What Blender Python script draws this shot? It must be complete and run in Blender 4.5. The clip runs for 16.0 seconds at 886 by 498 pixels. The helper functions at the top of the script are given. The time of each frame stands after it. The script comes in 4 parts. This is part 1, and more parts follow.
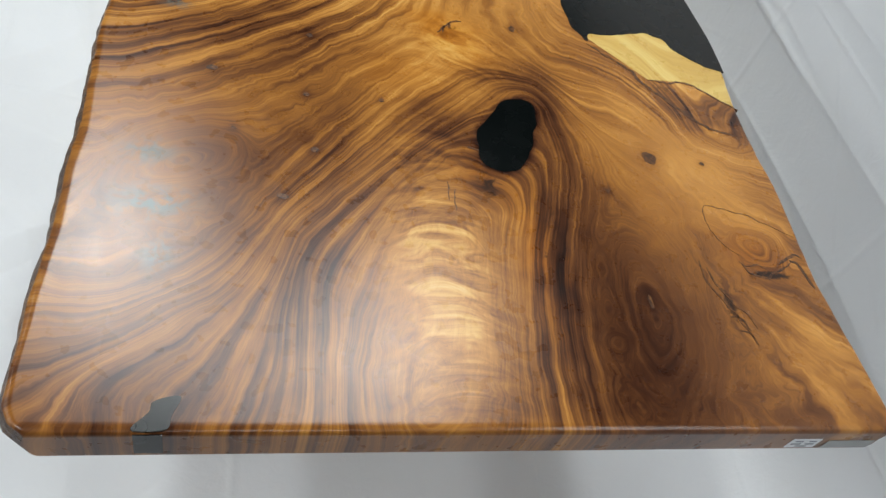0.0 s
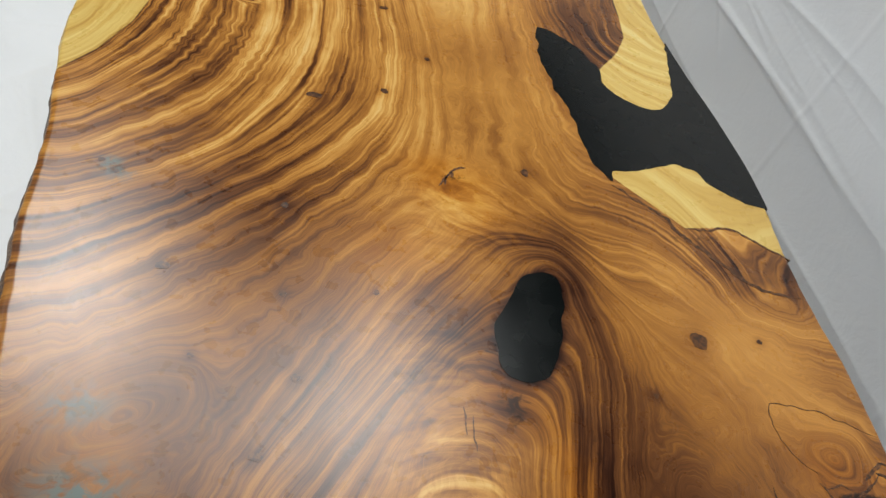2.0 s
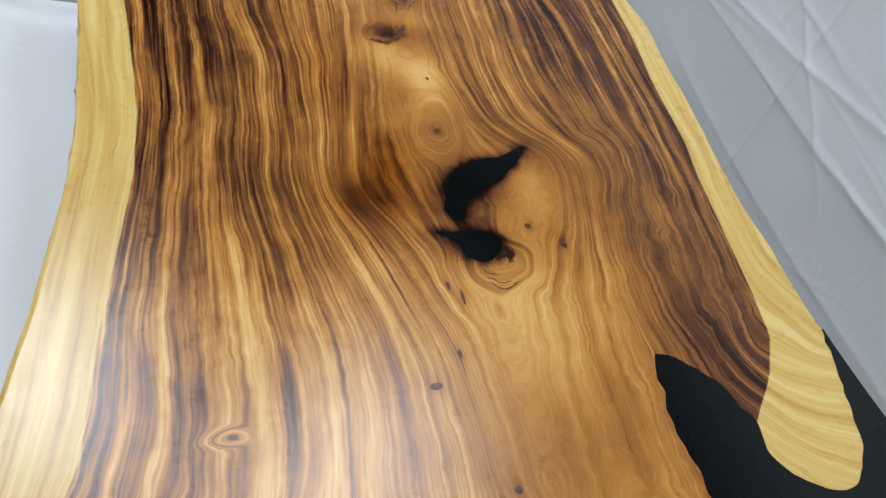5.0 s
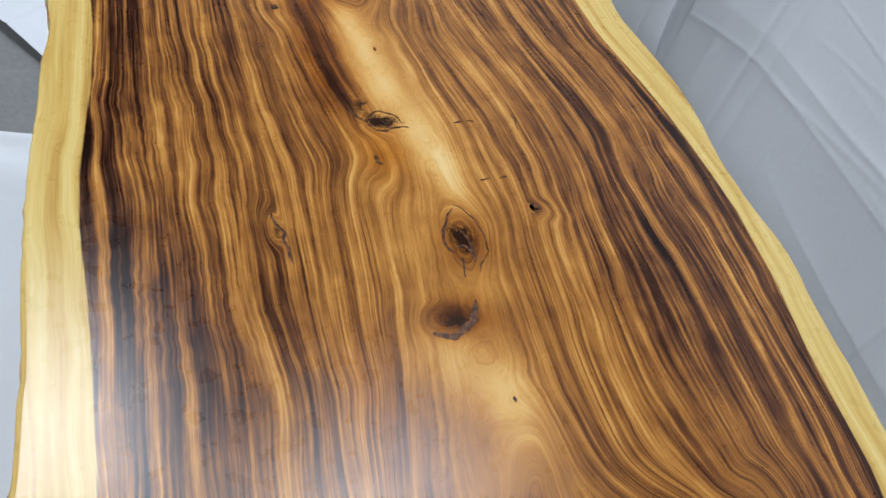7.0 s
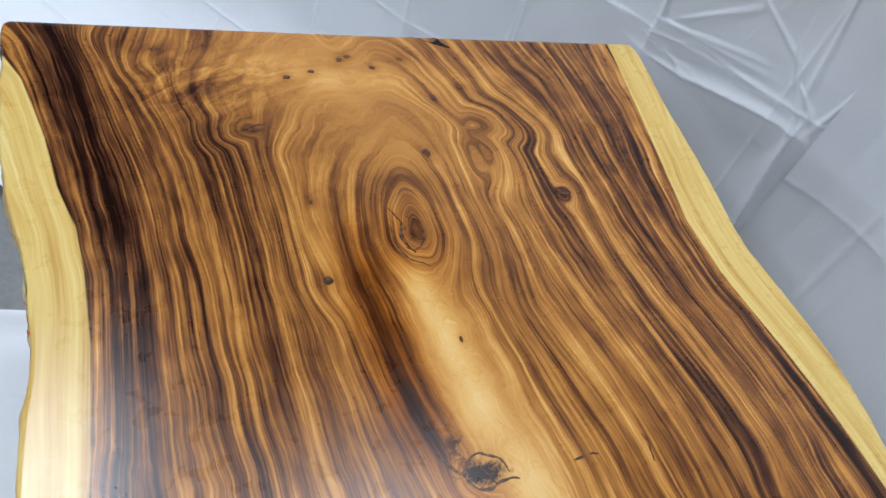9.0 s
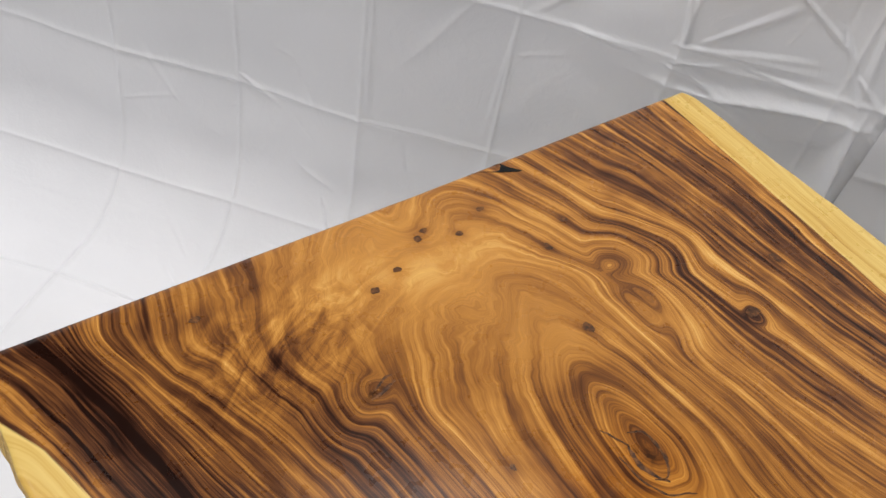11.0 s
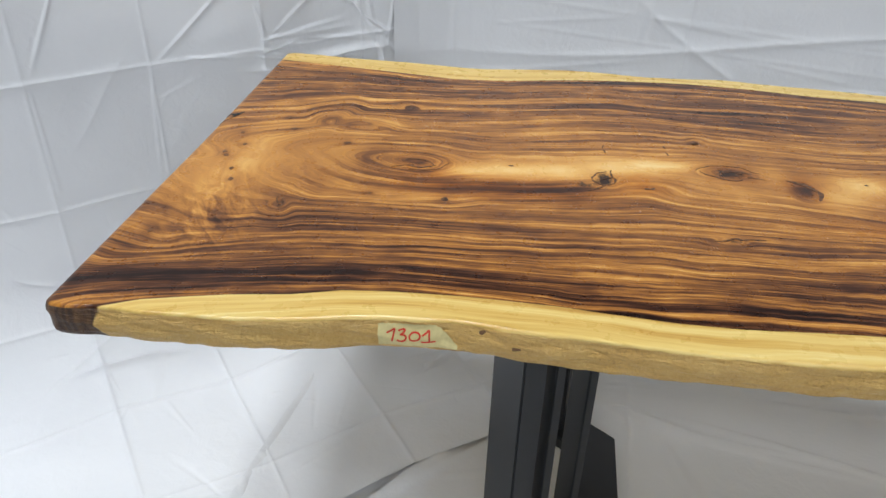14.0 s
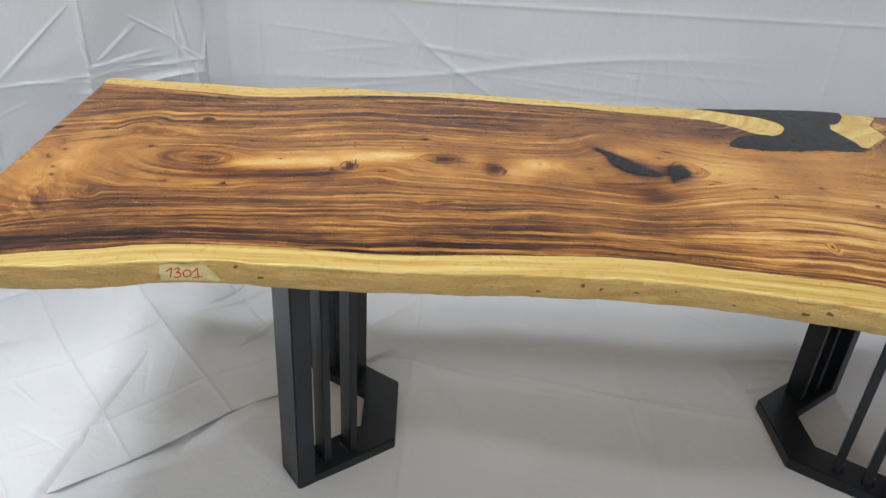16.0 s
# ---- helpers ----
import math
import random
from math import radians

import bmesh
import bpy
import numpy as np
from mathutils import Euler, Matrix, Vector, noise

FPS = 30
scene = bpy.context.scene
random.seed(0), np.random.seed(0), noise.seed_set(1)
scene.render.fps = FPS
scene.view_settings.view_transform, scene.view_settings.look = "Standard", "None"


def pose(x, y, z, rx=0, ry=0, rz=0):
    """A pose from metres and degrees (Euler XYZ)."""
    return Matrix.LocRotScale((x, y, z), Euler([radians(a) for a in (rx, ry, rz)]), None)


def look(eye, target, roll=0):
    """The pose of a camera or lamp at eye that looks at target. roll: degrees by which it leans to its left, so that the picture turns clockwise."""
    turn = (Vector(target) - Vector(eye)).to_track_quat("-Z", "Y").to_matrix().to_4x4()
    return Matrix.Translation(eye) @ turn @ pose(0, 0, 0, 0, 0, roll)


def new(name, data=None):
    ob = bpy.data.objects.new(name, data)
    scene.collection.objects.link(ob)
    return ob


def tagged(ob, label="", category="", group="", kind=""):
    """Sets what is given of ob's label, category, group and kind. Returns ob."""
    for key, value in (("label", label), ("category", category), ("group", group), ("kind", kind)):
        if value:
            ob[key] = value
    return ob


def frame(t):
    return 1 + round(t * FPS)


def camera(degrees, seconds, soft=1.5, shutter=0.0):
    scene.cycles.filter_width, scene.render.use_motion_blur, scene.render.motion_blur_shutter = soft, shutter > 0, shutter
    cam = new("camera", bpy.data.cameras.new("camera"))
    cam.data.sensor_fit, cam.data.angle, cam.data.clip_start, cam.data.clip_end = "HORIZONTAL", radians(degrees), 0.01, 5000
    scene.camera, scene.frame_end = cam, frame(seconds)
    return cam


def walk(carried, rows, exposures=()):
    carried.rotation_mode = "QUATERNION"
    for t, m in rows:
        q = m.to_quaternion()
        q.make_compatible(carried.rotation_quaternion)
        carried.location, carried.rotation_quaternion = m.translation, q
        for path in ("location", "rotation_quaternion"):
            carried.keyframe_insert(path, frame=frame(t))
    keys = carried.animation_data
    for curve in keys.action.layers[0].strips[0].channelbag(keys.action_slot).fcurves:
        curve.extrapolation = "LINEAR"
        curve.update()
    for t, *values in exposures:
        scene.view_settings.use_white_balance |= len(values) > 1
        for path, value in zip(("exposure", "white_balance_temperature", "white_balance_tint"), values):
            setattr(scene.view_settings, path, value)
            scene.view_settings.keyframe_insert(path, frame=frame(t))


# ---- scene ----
cam = camera(59.4, 16.0)
PATH = [
    (0, (-0.343, -0.335, 1.488), (0.202, 0.865, -0.017), 22.5),
    (0.5, (-0.329, -0.29, 1.493), (0.241, 0.926, 0.011), 23.4),
    (1, (-0.328, -0.2, 1.492), (0.251, 1.024, 0.019), 23.3),
    (1.5, (-0.34, -0.108, 1.476), (0.254, 1.115, 0.009), 23.3),
    (2, (-0.339, -0.01, 1.468), (0.268, 1.209, 0.003), 22.8),
    (2.5, (-0.349, 0.098, 1.469), (0.272, 1.311, 0.005), 21.7),
    (3, (-0.355, 0.211, 1.479), (0.271, 1.403, 0.0), 20.6),
    (3.2, (-0.361, 0.272, 1.489), (0.275, 1.431, -0.012), 21.1),
    (5.3, (-0.322, 0.805, 1.462), (0.346, 1.948, -0.037), 20.5),
    (5.5, (-0.325, 0.861, 1.457), (0.344, 2.002, -0.044), 20.6),
    (6, (-0.301, 1.001, 1.45), (0.352, 2.145, -0.055), 19.9),
    (6.5, (-0.27, 1.127, 1.461), (0.365, 2.268, -0.054), 19.2),
    (7, (-0.271, 1.26, 1.458), (0.362, 2.405, -0.055), 19.0),
    (7.5, (-0.291, 1.419, 1.454), (0.356, 2.531, -0.077), 20.5),
    (8, (-0.289, 1.535, 1.45), (0.375, 2.651, -0.071), 21.2),
    (8.5, (-0.292, 1.643, 1.457), (0.381, 2.766, -0.055), 21.2),
    (9, (-0.301, 1.761, 1.47), (0.39, 2.88, -0.037), 21.1),
    (9.5, (-0.324, 1.881, 1.454), (0.388, 2.991, -0.05), 20.3),
    (10, (-0.338, 1.994, 1.425), (0.412, 3.077, -0.08), 18.7),
    (10.2, (-0.344, 2.045, 1.413), (0.435, 3.109, -0.091), 18.3),
    (12.3, (-0.727, 2.276, 1.311), (0.68, 2.916, 0.043), -0.3),
    (12.5, (-0.776, 2.275, 1.308), (0.687, 2.838, 0.066), -0.6),
    (13, (-0.915, 2.255, 1.313), (0.64, 2.66, 0.124), -0.5),
    (13.5, (-1.047, 2.18, 1.332), (0.57, 2.487, 0.196), 0.6),
    (14, (-1.159, 2.118, 1.345), (0.506, 2.338, 0.259), 1.5),
    (14.5, (-1.274, 2.062, 1.358), (0.417, 2.208, 0.301), 1.8),
    (15, (-1.368, 1.988, 1.382), (0.34, 2.072, 0.344), 2.3),
    (15.5, (-1.469, 1.91, 1.444), (0.244, 1.921, 0.413), 3.1),
    (16, (-1.557, 1.861, 1.47), (0.166, 1.786, 0.458), 3.8),
]
from mathutils import geometry

walk(cam, [(t, look(eye, target, roll)) for t, eye, target, roll in PATH],
     exposures=[(0, -0.08, 6550, 8), (0.5, -0.17, 7750, 11), (1, -0.2, 7300, 10), (2, -0.23, 6750, 9), (3, -0.3, 6150, 9), (5.5, -0.36, 6050, 10), (8.5, -0.34, 5850, 11), (9, -0.33, 5850, 11), (10, -0.36, 7000, 16), (12.5, -0.22, 6900, 15), (14, -0.19, 6400, 11), (16, -0.23, 6450, 12)])

# ---- light: a high hall lit through roof lights, plus unseen added fills ----
world = bpy.data.worlds.new("hall_air")
scene.world = world
world.use_nodes = True
world.node_tree.nodes["Background"].inputs[0].default_value = (0.9, 0.95, 1.0, 1)
world.node_tree.nodes["Background"].inputs[1].default_value = 0.3
HALL_TOP = 6.2


def overhead_light(name, x, y, z, size, watts, color=(0.92, 0.97, 1.0)):
    lamp = bpy.data.lights.new(name, "AREA")
    lamp.shape, lamp.size, lamp.size_y, lamp.energy, lamp.color = "RECTANGLE", size[0], size[1], watts, color
    new(name, lamp).matrix_world = pose(x, y, z)


overhead_light("roof_light_a", -1.33, 4.05, 5.75, (.46, .85), 160)
overhead_light("roof_light_b", 1.1, 3.0, 5.85, (.6, .9), 105)
overhead_light("roof_light_g", -0.15, 2.9, 5.85, (1.1, .6), 48)
# unseen fills, added to brighten the sheets and the floor under the table
overhead_light("overhead_fill_c", -3.2, -0.8, 5.8, (.5, 1.0), 80)
overhead_light("overhead_fill_e", -5.8, 1.8, 5.9, (.8, 8.0), 180)
overhead_light("overhead_fill_f", 3.2, -1.8, 5.9, (.8, 3.5), 105)
overhead_light("overhead_fill_d", 0.1, -3.2, 5.8, (.5, 1.0), 40)
# broad fill from the west with no visible source, added for the upright sheets
west_fill = bpy.data.lights.new("west_fill", "AREA")
west_fill.shape, west_fill.size, west_fill.size_y, west_fill.energy, west_fill.color = "RECTANGLE", 9.0, 3.0, 365, (0.95, 0.98, 1.0)
new("west_fill", west_fill).matrix_world = look((-9.9, 1.0, 3.6), (0, 1.5, 0.8))


# ---- materials ----
class Nodes:
    """A short way to wire a node material."""

    def __init__(self, name):
        self.mat = bpy.data.materials.new(name)
        self.mat.use_nodes = True
        self.tree = self.mat.node_tree
        self.bsdf = self.tree.nodes["Principled BSDF"]

    def put(self, kind, **values):
        node = self.tree.nodes.new(kind)
        for key, value in values.items():
            if key.startswith("i_"):
                node.inputs[key[2:].replace("_", " ")].default_value = value
            else:
                setattr(node, key, value)
        return node

    def link(self, a, b):
        self.tree.links.new(a, b)

    def math(self, op, a, b=0.0, c=0.0, clamp=False):
        node = self.put("ShaderNodeMath", operation=op, use_clamp=clamp)
        for k, v in enumerate((a, b, c)):
            if isinstance(v, (int, float)):
                node.inputs[k].default_value = v
            else:
                self.link(v, node.inputs[k])
        return node.outputs[0]

    def attr(self, name):
        return self.put("ShaderNodeAttribute", attribute_name=name).outputs["Fac"]

    def noise(self, vec, scale, detail=2.0, rough=0.5, distort=0.0):
        node = self.put("ShaderNodeTexNoise", i_Scale=scale, i_Detail=detail, i_Roughness=rough, i_Distortion=distort)
        if vec is not None:
            self.link(vec, node.inputs["Vector"])
        return node.outputs["Fac"]

    def xyz(self, x, y, z=0.0):
        node = self.put("ShaderNodeCombineXYZ")
        for k, v in enumerate((x, y, z)):
            if isinstance(v, (int, float)):
                node.inputs[k].default_value = v
            else:
                self.link(v, node.inputs[k])
        return node.outputs[0]

    def ramp(self, fac, stops, interpolation="LINEAR"):
        node = self.put("ShaderNodeValToRGB")
        node.color_ramp.interpolation = interpolation
        els = node.color_ramp.elements
        while len(els) < len(stops):
            els.new(0.5)
        for el, (p, c) in zip(els, stops):
            el.position, el.color = p, (*c, 1)
        self.link(fac, node.inputs[0])
        return node.outputs[0]

    def mix(self, fac, a, b, blend="MIX"):
        node = self.put("ShaderNodeMix", data_type="RGBA", blend_type=blend)
        for sock, v in ((node.inputs[0], fac), (node.inputs[6], a), (node.inputs[7], b)):
            if isinstance(v, (int, float)):
                sock.default_value = v
            elif isinstance(v, tuple):
                sock.default_value = (*v, 1)
            else:
                self.link(v, sock)
        return node.outputs[2]

    def place(self):
        return self.put("ShaderNodeTexCoord").outputs["Object"]

    def color(self, c):
        self.link(c, self.bsdf.inputs["Base Color"])

    def bump(self, height, strength, distance=0.001):
        node = self.put("ShaderNodeBump", i_Strength=strength, i_Distance=distance)
        self.link(height, node.inputs["Height"])
        self.link(node.outputs[0], self.bsdf.inputs["Normal"])


def coat(n, col, rough, height, strength, distance):
    """A dull body under a satin lacquer that throws short, soft highlights."""
    bump = n.put("ShaderNodeBump", i_Strength=strength, i_Distance=distance)
    n.link(height, bump.inputs["Height"])
    body = n.put("ShaderNodeBsdfDiffuse")
    gloss = n.put("ShaderNodeBsdfGlossy", distribution="BECKMANN")
    fresnel = n.put("ShaderNodeFresnel", i_IOR=1.5)
    mixed = n.put("ShaderNodeMixShader")
    n.link(col, body.inputs["Color"])
    if isinstance(rough, float):
        gloss.inputs["Roughness"].default_value = rough
    else:
        n.link(rough, gloss.inputs["Roughness"])
    for node in (body, gloss, fresnel):
        n.link(bump.outputs[0], node.inputs["Normal"])
    n.link(fresnel.outputs[0], mixed.inputs[0])
    n.link(body.outputs[0], mixed.inputs[1])
    n.link(gloss.outputs[0], mixed.inputs[2])
    n.link(mixed.outputs[0], n.tree.nodes["Material Output"].inputs["Surface"])


def wood_material():
    """Oiled slab: grain runs along lines of equal "ring", with pale sapwood at the rims."""
    n = Nodes("slab_wood")
    where = n.place()
    sep = n.put("ShaderNodeSeparateXYZ")
    n.link(where, sep.inputs[0])
    along = sep.outputs[1]
    ring, tone, sap, dark = n.attr("ring"), n.attr("tone"), n.attr("sap"), n.attr("dark")
    soft = n.noise(where, 7, 2)
    fine = n.noise(where, 45, 3)
    ring = n.math("ADD", ring, n.math("MULTIPLY", n.math("SUBTRACT", soft, 0.5), 0.005))
    ring = n.math("ADD", ring, n.math("MULTIPLY", n.math("SUBTRACT", fine, 0.5), 0.0018))
    flow = n.put("ShaderNodeMapping", i_Scale=(16, 4, 1))
    n.link(where, flow.inputs[0])
    ring = n.math("ADD", ring, n.math("MULTIPLY", n.math("SUBTRACT", n.noise(flow.outputs[0], 1, 2, 0.5), 0.5), 0.008))
    calm = n.math("MULTIPLY", n.attr("figure"), -1.6, clamp=True)
    swirl = n.math("SUBTRACT", n.noise(where, 13, 3, 0.5, 1.1), 0.5)
    ring = n.math("MULTIPLY_ADD", n.math("MULTIPLY", swirl, 0.05), calm, ring)
    drift = n.math("MULTIPLY", sep.outputs[0], 1.6)
    broad = n.noise(n.xyz(n.math("MULTIPLY", ring, 20), n.math("MULTIPLY", along, 0.5), drift), 1, 1)
    band = n.noise(n.xyz(n.math("MULTIPLY", ring, 66), n.math("MULTIPLY", along, 2.2), n.math("ADD", drift, 3.0)), 1, 3, 0.58)
    line = n.noise(n.xyz(n.math("MULTIPLY", ring, 300), n.math("MULTIPLY", along, 6.0), 7.0), 1, 2, 0.6)
    pore = n.noise(n.xyz(n.math("MULTIPLY", ring, 1400), n.math("MULTIPLY", along, 45), 11.0), 1, 2, 0.6)
    # each year's wood darkens slowly, then starts pale again
    year = n.math("FRACT", n.math("ADD", n.math("MULTIPLY", ring, 58), n.math("MULTIPLY", n.noise(n.xyz(n.math("MULTIPLY", ring, 30), n.math("MULTIPLY", along, 0.9), 19.0), 1, 1), 4.0)))
    year = n.math("SMOOTH_MIN", year, n.math("MULTIPLY_ADD", year, -2.5, 2.5), 0.3)
    even = n.math("MULTIPLY_ADD", n.math("MAXIMUM", ring, 0.0), 0.9, 0.58)
    even = n.math("MULTIPLY_ADD", n.math("MULTIPLY_ADD", along, 3.0, -3.3, clamp=True), -0.06, even)
    even = n.math("ADD", even, n.attr("figure"))
    even = n.math("MAXIMUM", n.math("MINIMUM", even, 1.15), 0.14)
    v = n.math("MULTIPLY", n.math("SUBTRACT", broad, 0.5), 0.6)
    v = n.math("MULTIPLY_ADD", n.math("SUBTRACT", band, 0.5), 1.6, v)
    v = n.math("MULTIPLY_ADD", n.math("SUBTRACT", line, 0.5), 1.05, v)
    v = n.math("MULTIPLY_ADD", n.math("SUBTRACT", year, 0.45), -0.26, v)
    shimmer = n.noise(n.xyz(n.math("MULTIPLY", ring, 45), n.math("MULTIPLY", along, 22), 23.0), 1, 2, 0.55, 0.4)
    v = n.math("MULTIPLY_ADD", n.math("SUBTRACT", shimmer, 0.5), 0.36, v)
    v = n.math("MULTIPLY_ADD", v, even, 0.505)
    v = n.math("MULTIPLY_ADD", n.math("SUBTRACT", pore, 0.5), 0.26, v)
    v = n.math("ADD", v, tone)
    v = n.math("MULTIPLY_ADD", n.math("SUBTRACT", v, 0.52), 1.28, 0.51)
    aside = n.math("ADD", sep.outputs[0], n.math("MULTIPLY_ADD", soft, 0.09, 0.03))
    apart = n.math("POWER", n.math("MULTIPLY_ADD", aside, aside, 0.0009), 0.5)
    plume = n.noise(n.xyz(n.math("MULTIPLY", apart, 20), n.math("MULTIPLY", n.math("MULTIPLY_ADD", apart, 0.55, along), 40), n.math("MULTIPLY", aside, 3.0)), 1, 4, 0.62, 1.3)
    v = n.math("MULTIPLY_ADD", n.math("MULTIPLY", n.math("SUBTRACT", plume, 0.5), 1.45), n.attr("feather"), v)
    cloud = n.noise(where, 5.5, 3, 0.55, 0.6)
    v = n.math("MULTIPLY_ADD", n.math("SUBTRACT", cloud, 0.5), 0.42, v)
    v = n.math("MULTIPLY", v, 0.8)
    heart = n.ramp(v, [(0.0, (0.012, 0.004, 0.0025)), (0.15, (0.056, 0.019, 0.009)), (0.30, (0.150, 0.056, 0.019)),
                       (0.45, (0.325, 0.129, 0.029)), (0.62, (0.53, 0.240, 0.054)), (0.80, (0.72, 0.41, 0.120)), (1.0, (0.82, 0.57, 0.24))])
    resinous = n.math("MULTIPLY", n.attr("amber"), n.math("MULTIPLY_ADD", n.noise(where, 28, 3, 0.6, 0.8), 1.6, 0.2), clamp=True)
    heart = n.mix(resinous, heart, (0.86, 0.64, 0.24), "MULTIPLY")
    s = n.math("MULTIPLY_ADD", n.math("SUBTRACT", band, 0.5), 1.0, 0.5)
    s = n.math("MULTIPLY_ADD", n.math("SUBTRACT", line, 0.5), 0.5, s)
    pale = n.ramp(s, [(0.15, (0.38, 0.18, 0.038)), (0.40, (0.61, 0.385, 0.10)), (0.6, (0.72, 0.52, 0.17)), (0.9, (0.81, 0.67, 0.32))])
    edge = n.math("MULTIPLY_ADD", n.math("SUBTRACT", line, 0.5), 0.25, sap)
    sapf = n.math("MULTIPLY_ADD", edge, 6.0, 0.5, clamp=True)
    col = n.mix(sapf, heart, pale)
    blot = n.noise(where, 55, 3, 0.65, 0.8)
    haze = n.math("MULTIPLY", n.attr("stain"), n.math("MULTIPLY_ADD", n.math("SUBTRACT", blot, 0.47), 7.0, 0.3, clamp=True), clamp=True)
    col = n.mix(haze, col, (0.13, 0.155, 0.14))
    crack = n.noise(where, 75, 3, 0.6, 1.2)
    knot = n.math("MULTIPLY_ADD", n.math("ADD", dark, n.math("MULTIPLY", n.math("SUBTRACT", crack, 0.5), 1.3)), 4.0, -1.6, clamp=True)
    knot = n.math("MULTIPLY", knot, n.math("MULTIPLY", dark, 1.6, clamp=True))
    col = n.mix(knot, col, (0.024, 0.010, 0.0055))
    coat(n, col, n.math("MULTIPLY_ADD", fine, 0.06, 0.25), n.math("MULTIPLY_ADD", pore, 0.5, n.math("MULTIPLY", line, 0.3)), 0.05, 0.0006)
    return n.mat


def bark_edge_material():
    """The raw live edge under the rim: tan, fibrous, sealed with a thin coat."""
    n = Nodes("live_edge_wood")
    where = n.place()
    stretch = n.put("ShaderNodeMapping", i_Scale=(1, 0.22, 1))
    n.link(where, stretch.inputs[0])
    sap = n.attr("sap")
    a = n.noise(stretch.outputs[0], 40, 4, 0.65, 0.6)
    b = n.noise(where, 14, 3, 0.6)
    chip = n.noise(where, 230, 4, 0.7, 0.6)
    fibre = n.put("ShaderNodeMapping", i_Scale=(60, 24, 150))
    n.link(where, fibre.inputs[0])
    fibre = n.noise(fibre.outputs[0], 1, 3, 0.65, 0.8)
    f = n.math("MULTIPLY_ADD", b, 0.30, n.math("MULTIPLY", a, 0.20))
    f = n.math("MULTIPLY_ADD", fibre, 0.22, f)
    f = n.math("MULTIPLY_ADD", chip, 0.45, f)
    tan = n.ramp(f, [(0.34, (0.36, 0.18, 0.04)), (0.54, (0.70, 0.42, 0.115)), (0.80, (0.84, 0.60, 0.22))])
    brown = n.ramp(f, [(0.3, (0.020, 0.009, 0.005)), (0.6, (0.060, 0.024, 0.010)), (0.9, (0.14, 0.06, 0.02))])
    sapf = n.math("MULTIPLY_ADD", sap, 6.0, 0.5, clamp=True)
    upright = n.put("ShaderNodeMapping", i_Scale=(12, 130, 9))
    n.link(where, upright.inputs[0])
    brown = n.mix(n.math("MULTIPLY_ADD", n.math("SUBTRACT", n.noise(upright.outputs[0], 1, 3, 0.6), 0.5), 4.0, 0.3, clamp=True), brown, (0.20, 0.10, 0.035))
    n.color(n.mix(sapf, brown, tan))
    n.bsdf.inputs["Roughness"].default_value = 0.42
    n.bump(n.math("MULTIPLY_ADD", chip, 0.3, n.math("MULTIPLY_ADD", fibre, 0.7, a)), 1.0, 0.014)
    return n.mat


def resin_material():
    n = Nodes("black_resin")
    where = n.place()
    a = n.noise(where, 3, 2)
    dark = n.ramp(a, [(0.2, (0.002, 0.003, 0.003)), (0.8, (0.004, 0.0055, 0.0055))])
    coat(n, dark, n.math("MULTIPLY_ADD", n.noise(where, 25, 2), 0.06, 0.24), a, 0.02, 0.0005)
    return n.mat


def knot_material():
    n = Nodes("knot_filling")
    where = n.place()
    a = n.noise(where, 190, 3, 0.65)
    n.color(n.ramp(a, [(0.3, (0.014, 0.006, 0.003)), (0.48, (0.07, 0.026, 0.009)), (0.68, (0.20, 0.078, 0.02))]))
    n.bsdf.inputs["Roughness"].default_value = 0.32
    return n.mat


def steel_material():
    n = Nodes("black_steel")
    where = n.place()
    a = n.noise(where, 350, 2)
    b = n.noise(where, 6, 3)
    n.color(n.ramp(b, [(0.3, (0.011, 0.012, 0.014)), (0.7, (0.018, 0.020, 0.024))]))
    n.link(n.math("MULTIPLY_ADD", b, 0.2, 0.24), n.bsdf.inputs["Roughness"])
    n.bsdf.inputs["Specular IOR Level"].default_value = 0.36
    n.bump(a, 0.12, 0.0005)
    return n.mat


def cloth_material():
    n = Nodes("white_cloth")
    where = n.place()
    a = n.noise(where, 2.2, 3)
    b = n.noise(where, 9, 5, 0.6, 0.8)
    n.color(n.ramp(a, [(0.25, (0.69, 0.70, 0.72)), (0.75, (0.75, 0.76, 0.78))]))
    n.bsdf.inputs["Roughness"].default_value = 0.62
    n.bump(n.math("MULTIPLY_ADD", n.noise(where, 700, 2), 0.02, n.math("MULTIPLY_ADD", n.noise(where, 24, 4, 0.65, 1.4), 0.45, b)), 0.2, 0.012)
    return n.mat


def concrete_material():
    n = Nodes("concrete")
    where = n.place()
    a = n.noise(where, 1.6, 4, 0.6)
    b = n.noise(where, 60, 4, 0.7)
    f = n.math("MULTIPLY_ADD", b, 0.35, n.math("MULTIPLY", a, 0.65))
    n.color(n.ramp(f, [(0.3, (0.16, 0.16, 0.155)), (0.7, (0.30, 0.30, 0.29))]))
    n.bsdf.inputs["Roughness"].default_value = 0.7
    n.bump(b, 0.2, 0.002)
    return n.mat


def plain_material(name, c, rough=0.6, grain=40):
    n = Nodes(name)
    a = n.noise(n.place(), grain, 3, 0.6)
    n.color(n.ramp(a, [(0.2, tuple(k * 0.88 for k in c)), (0.8, tuple(min(1, k * 1.08) for k in c))]))
    n.bsdf.inputs["Roughness"].default_value = rough
    return n.mat


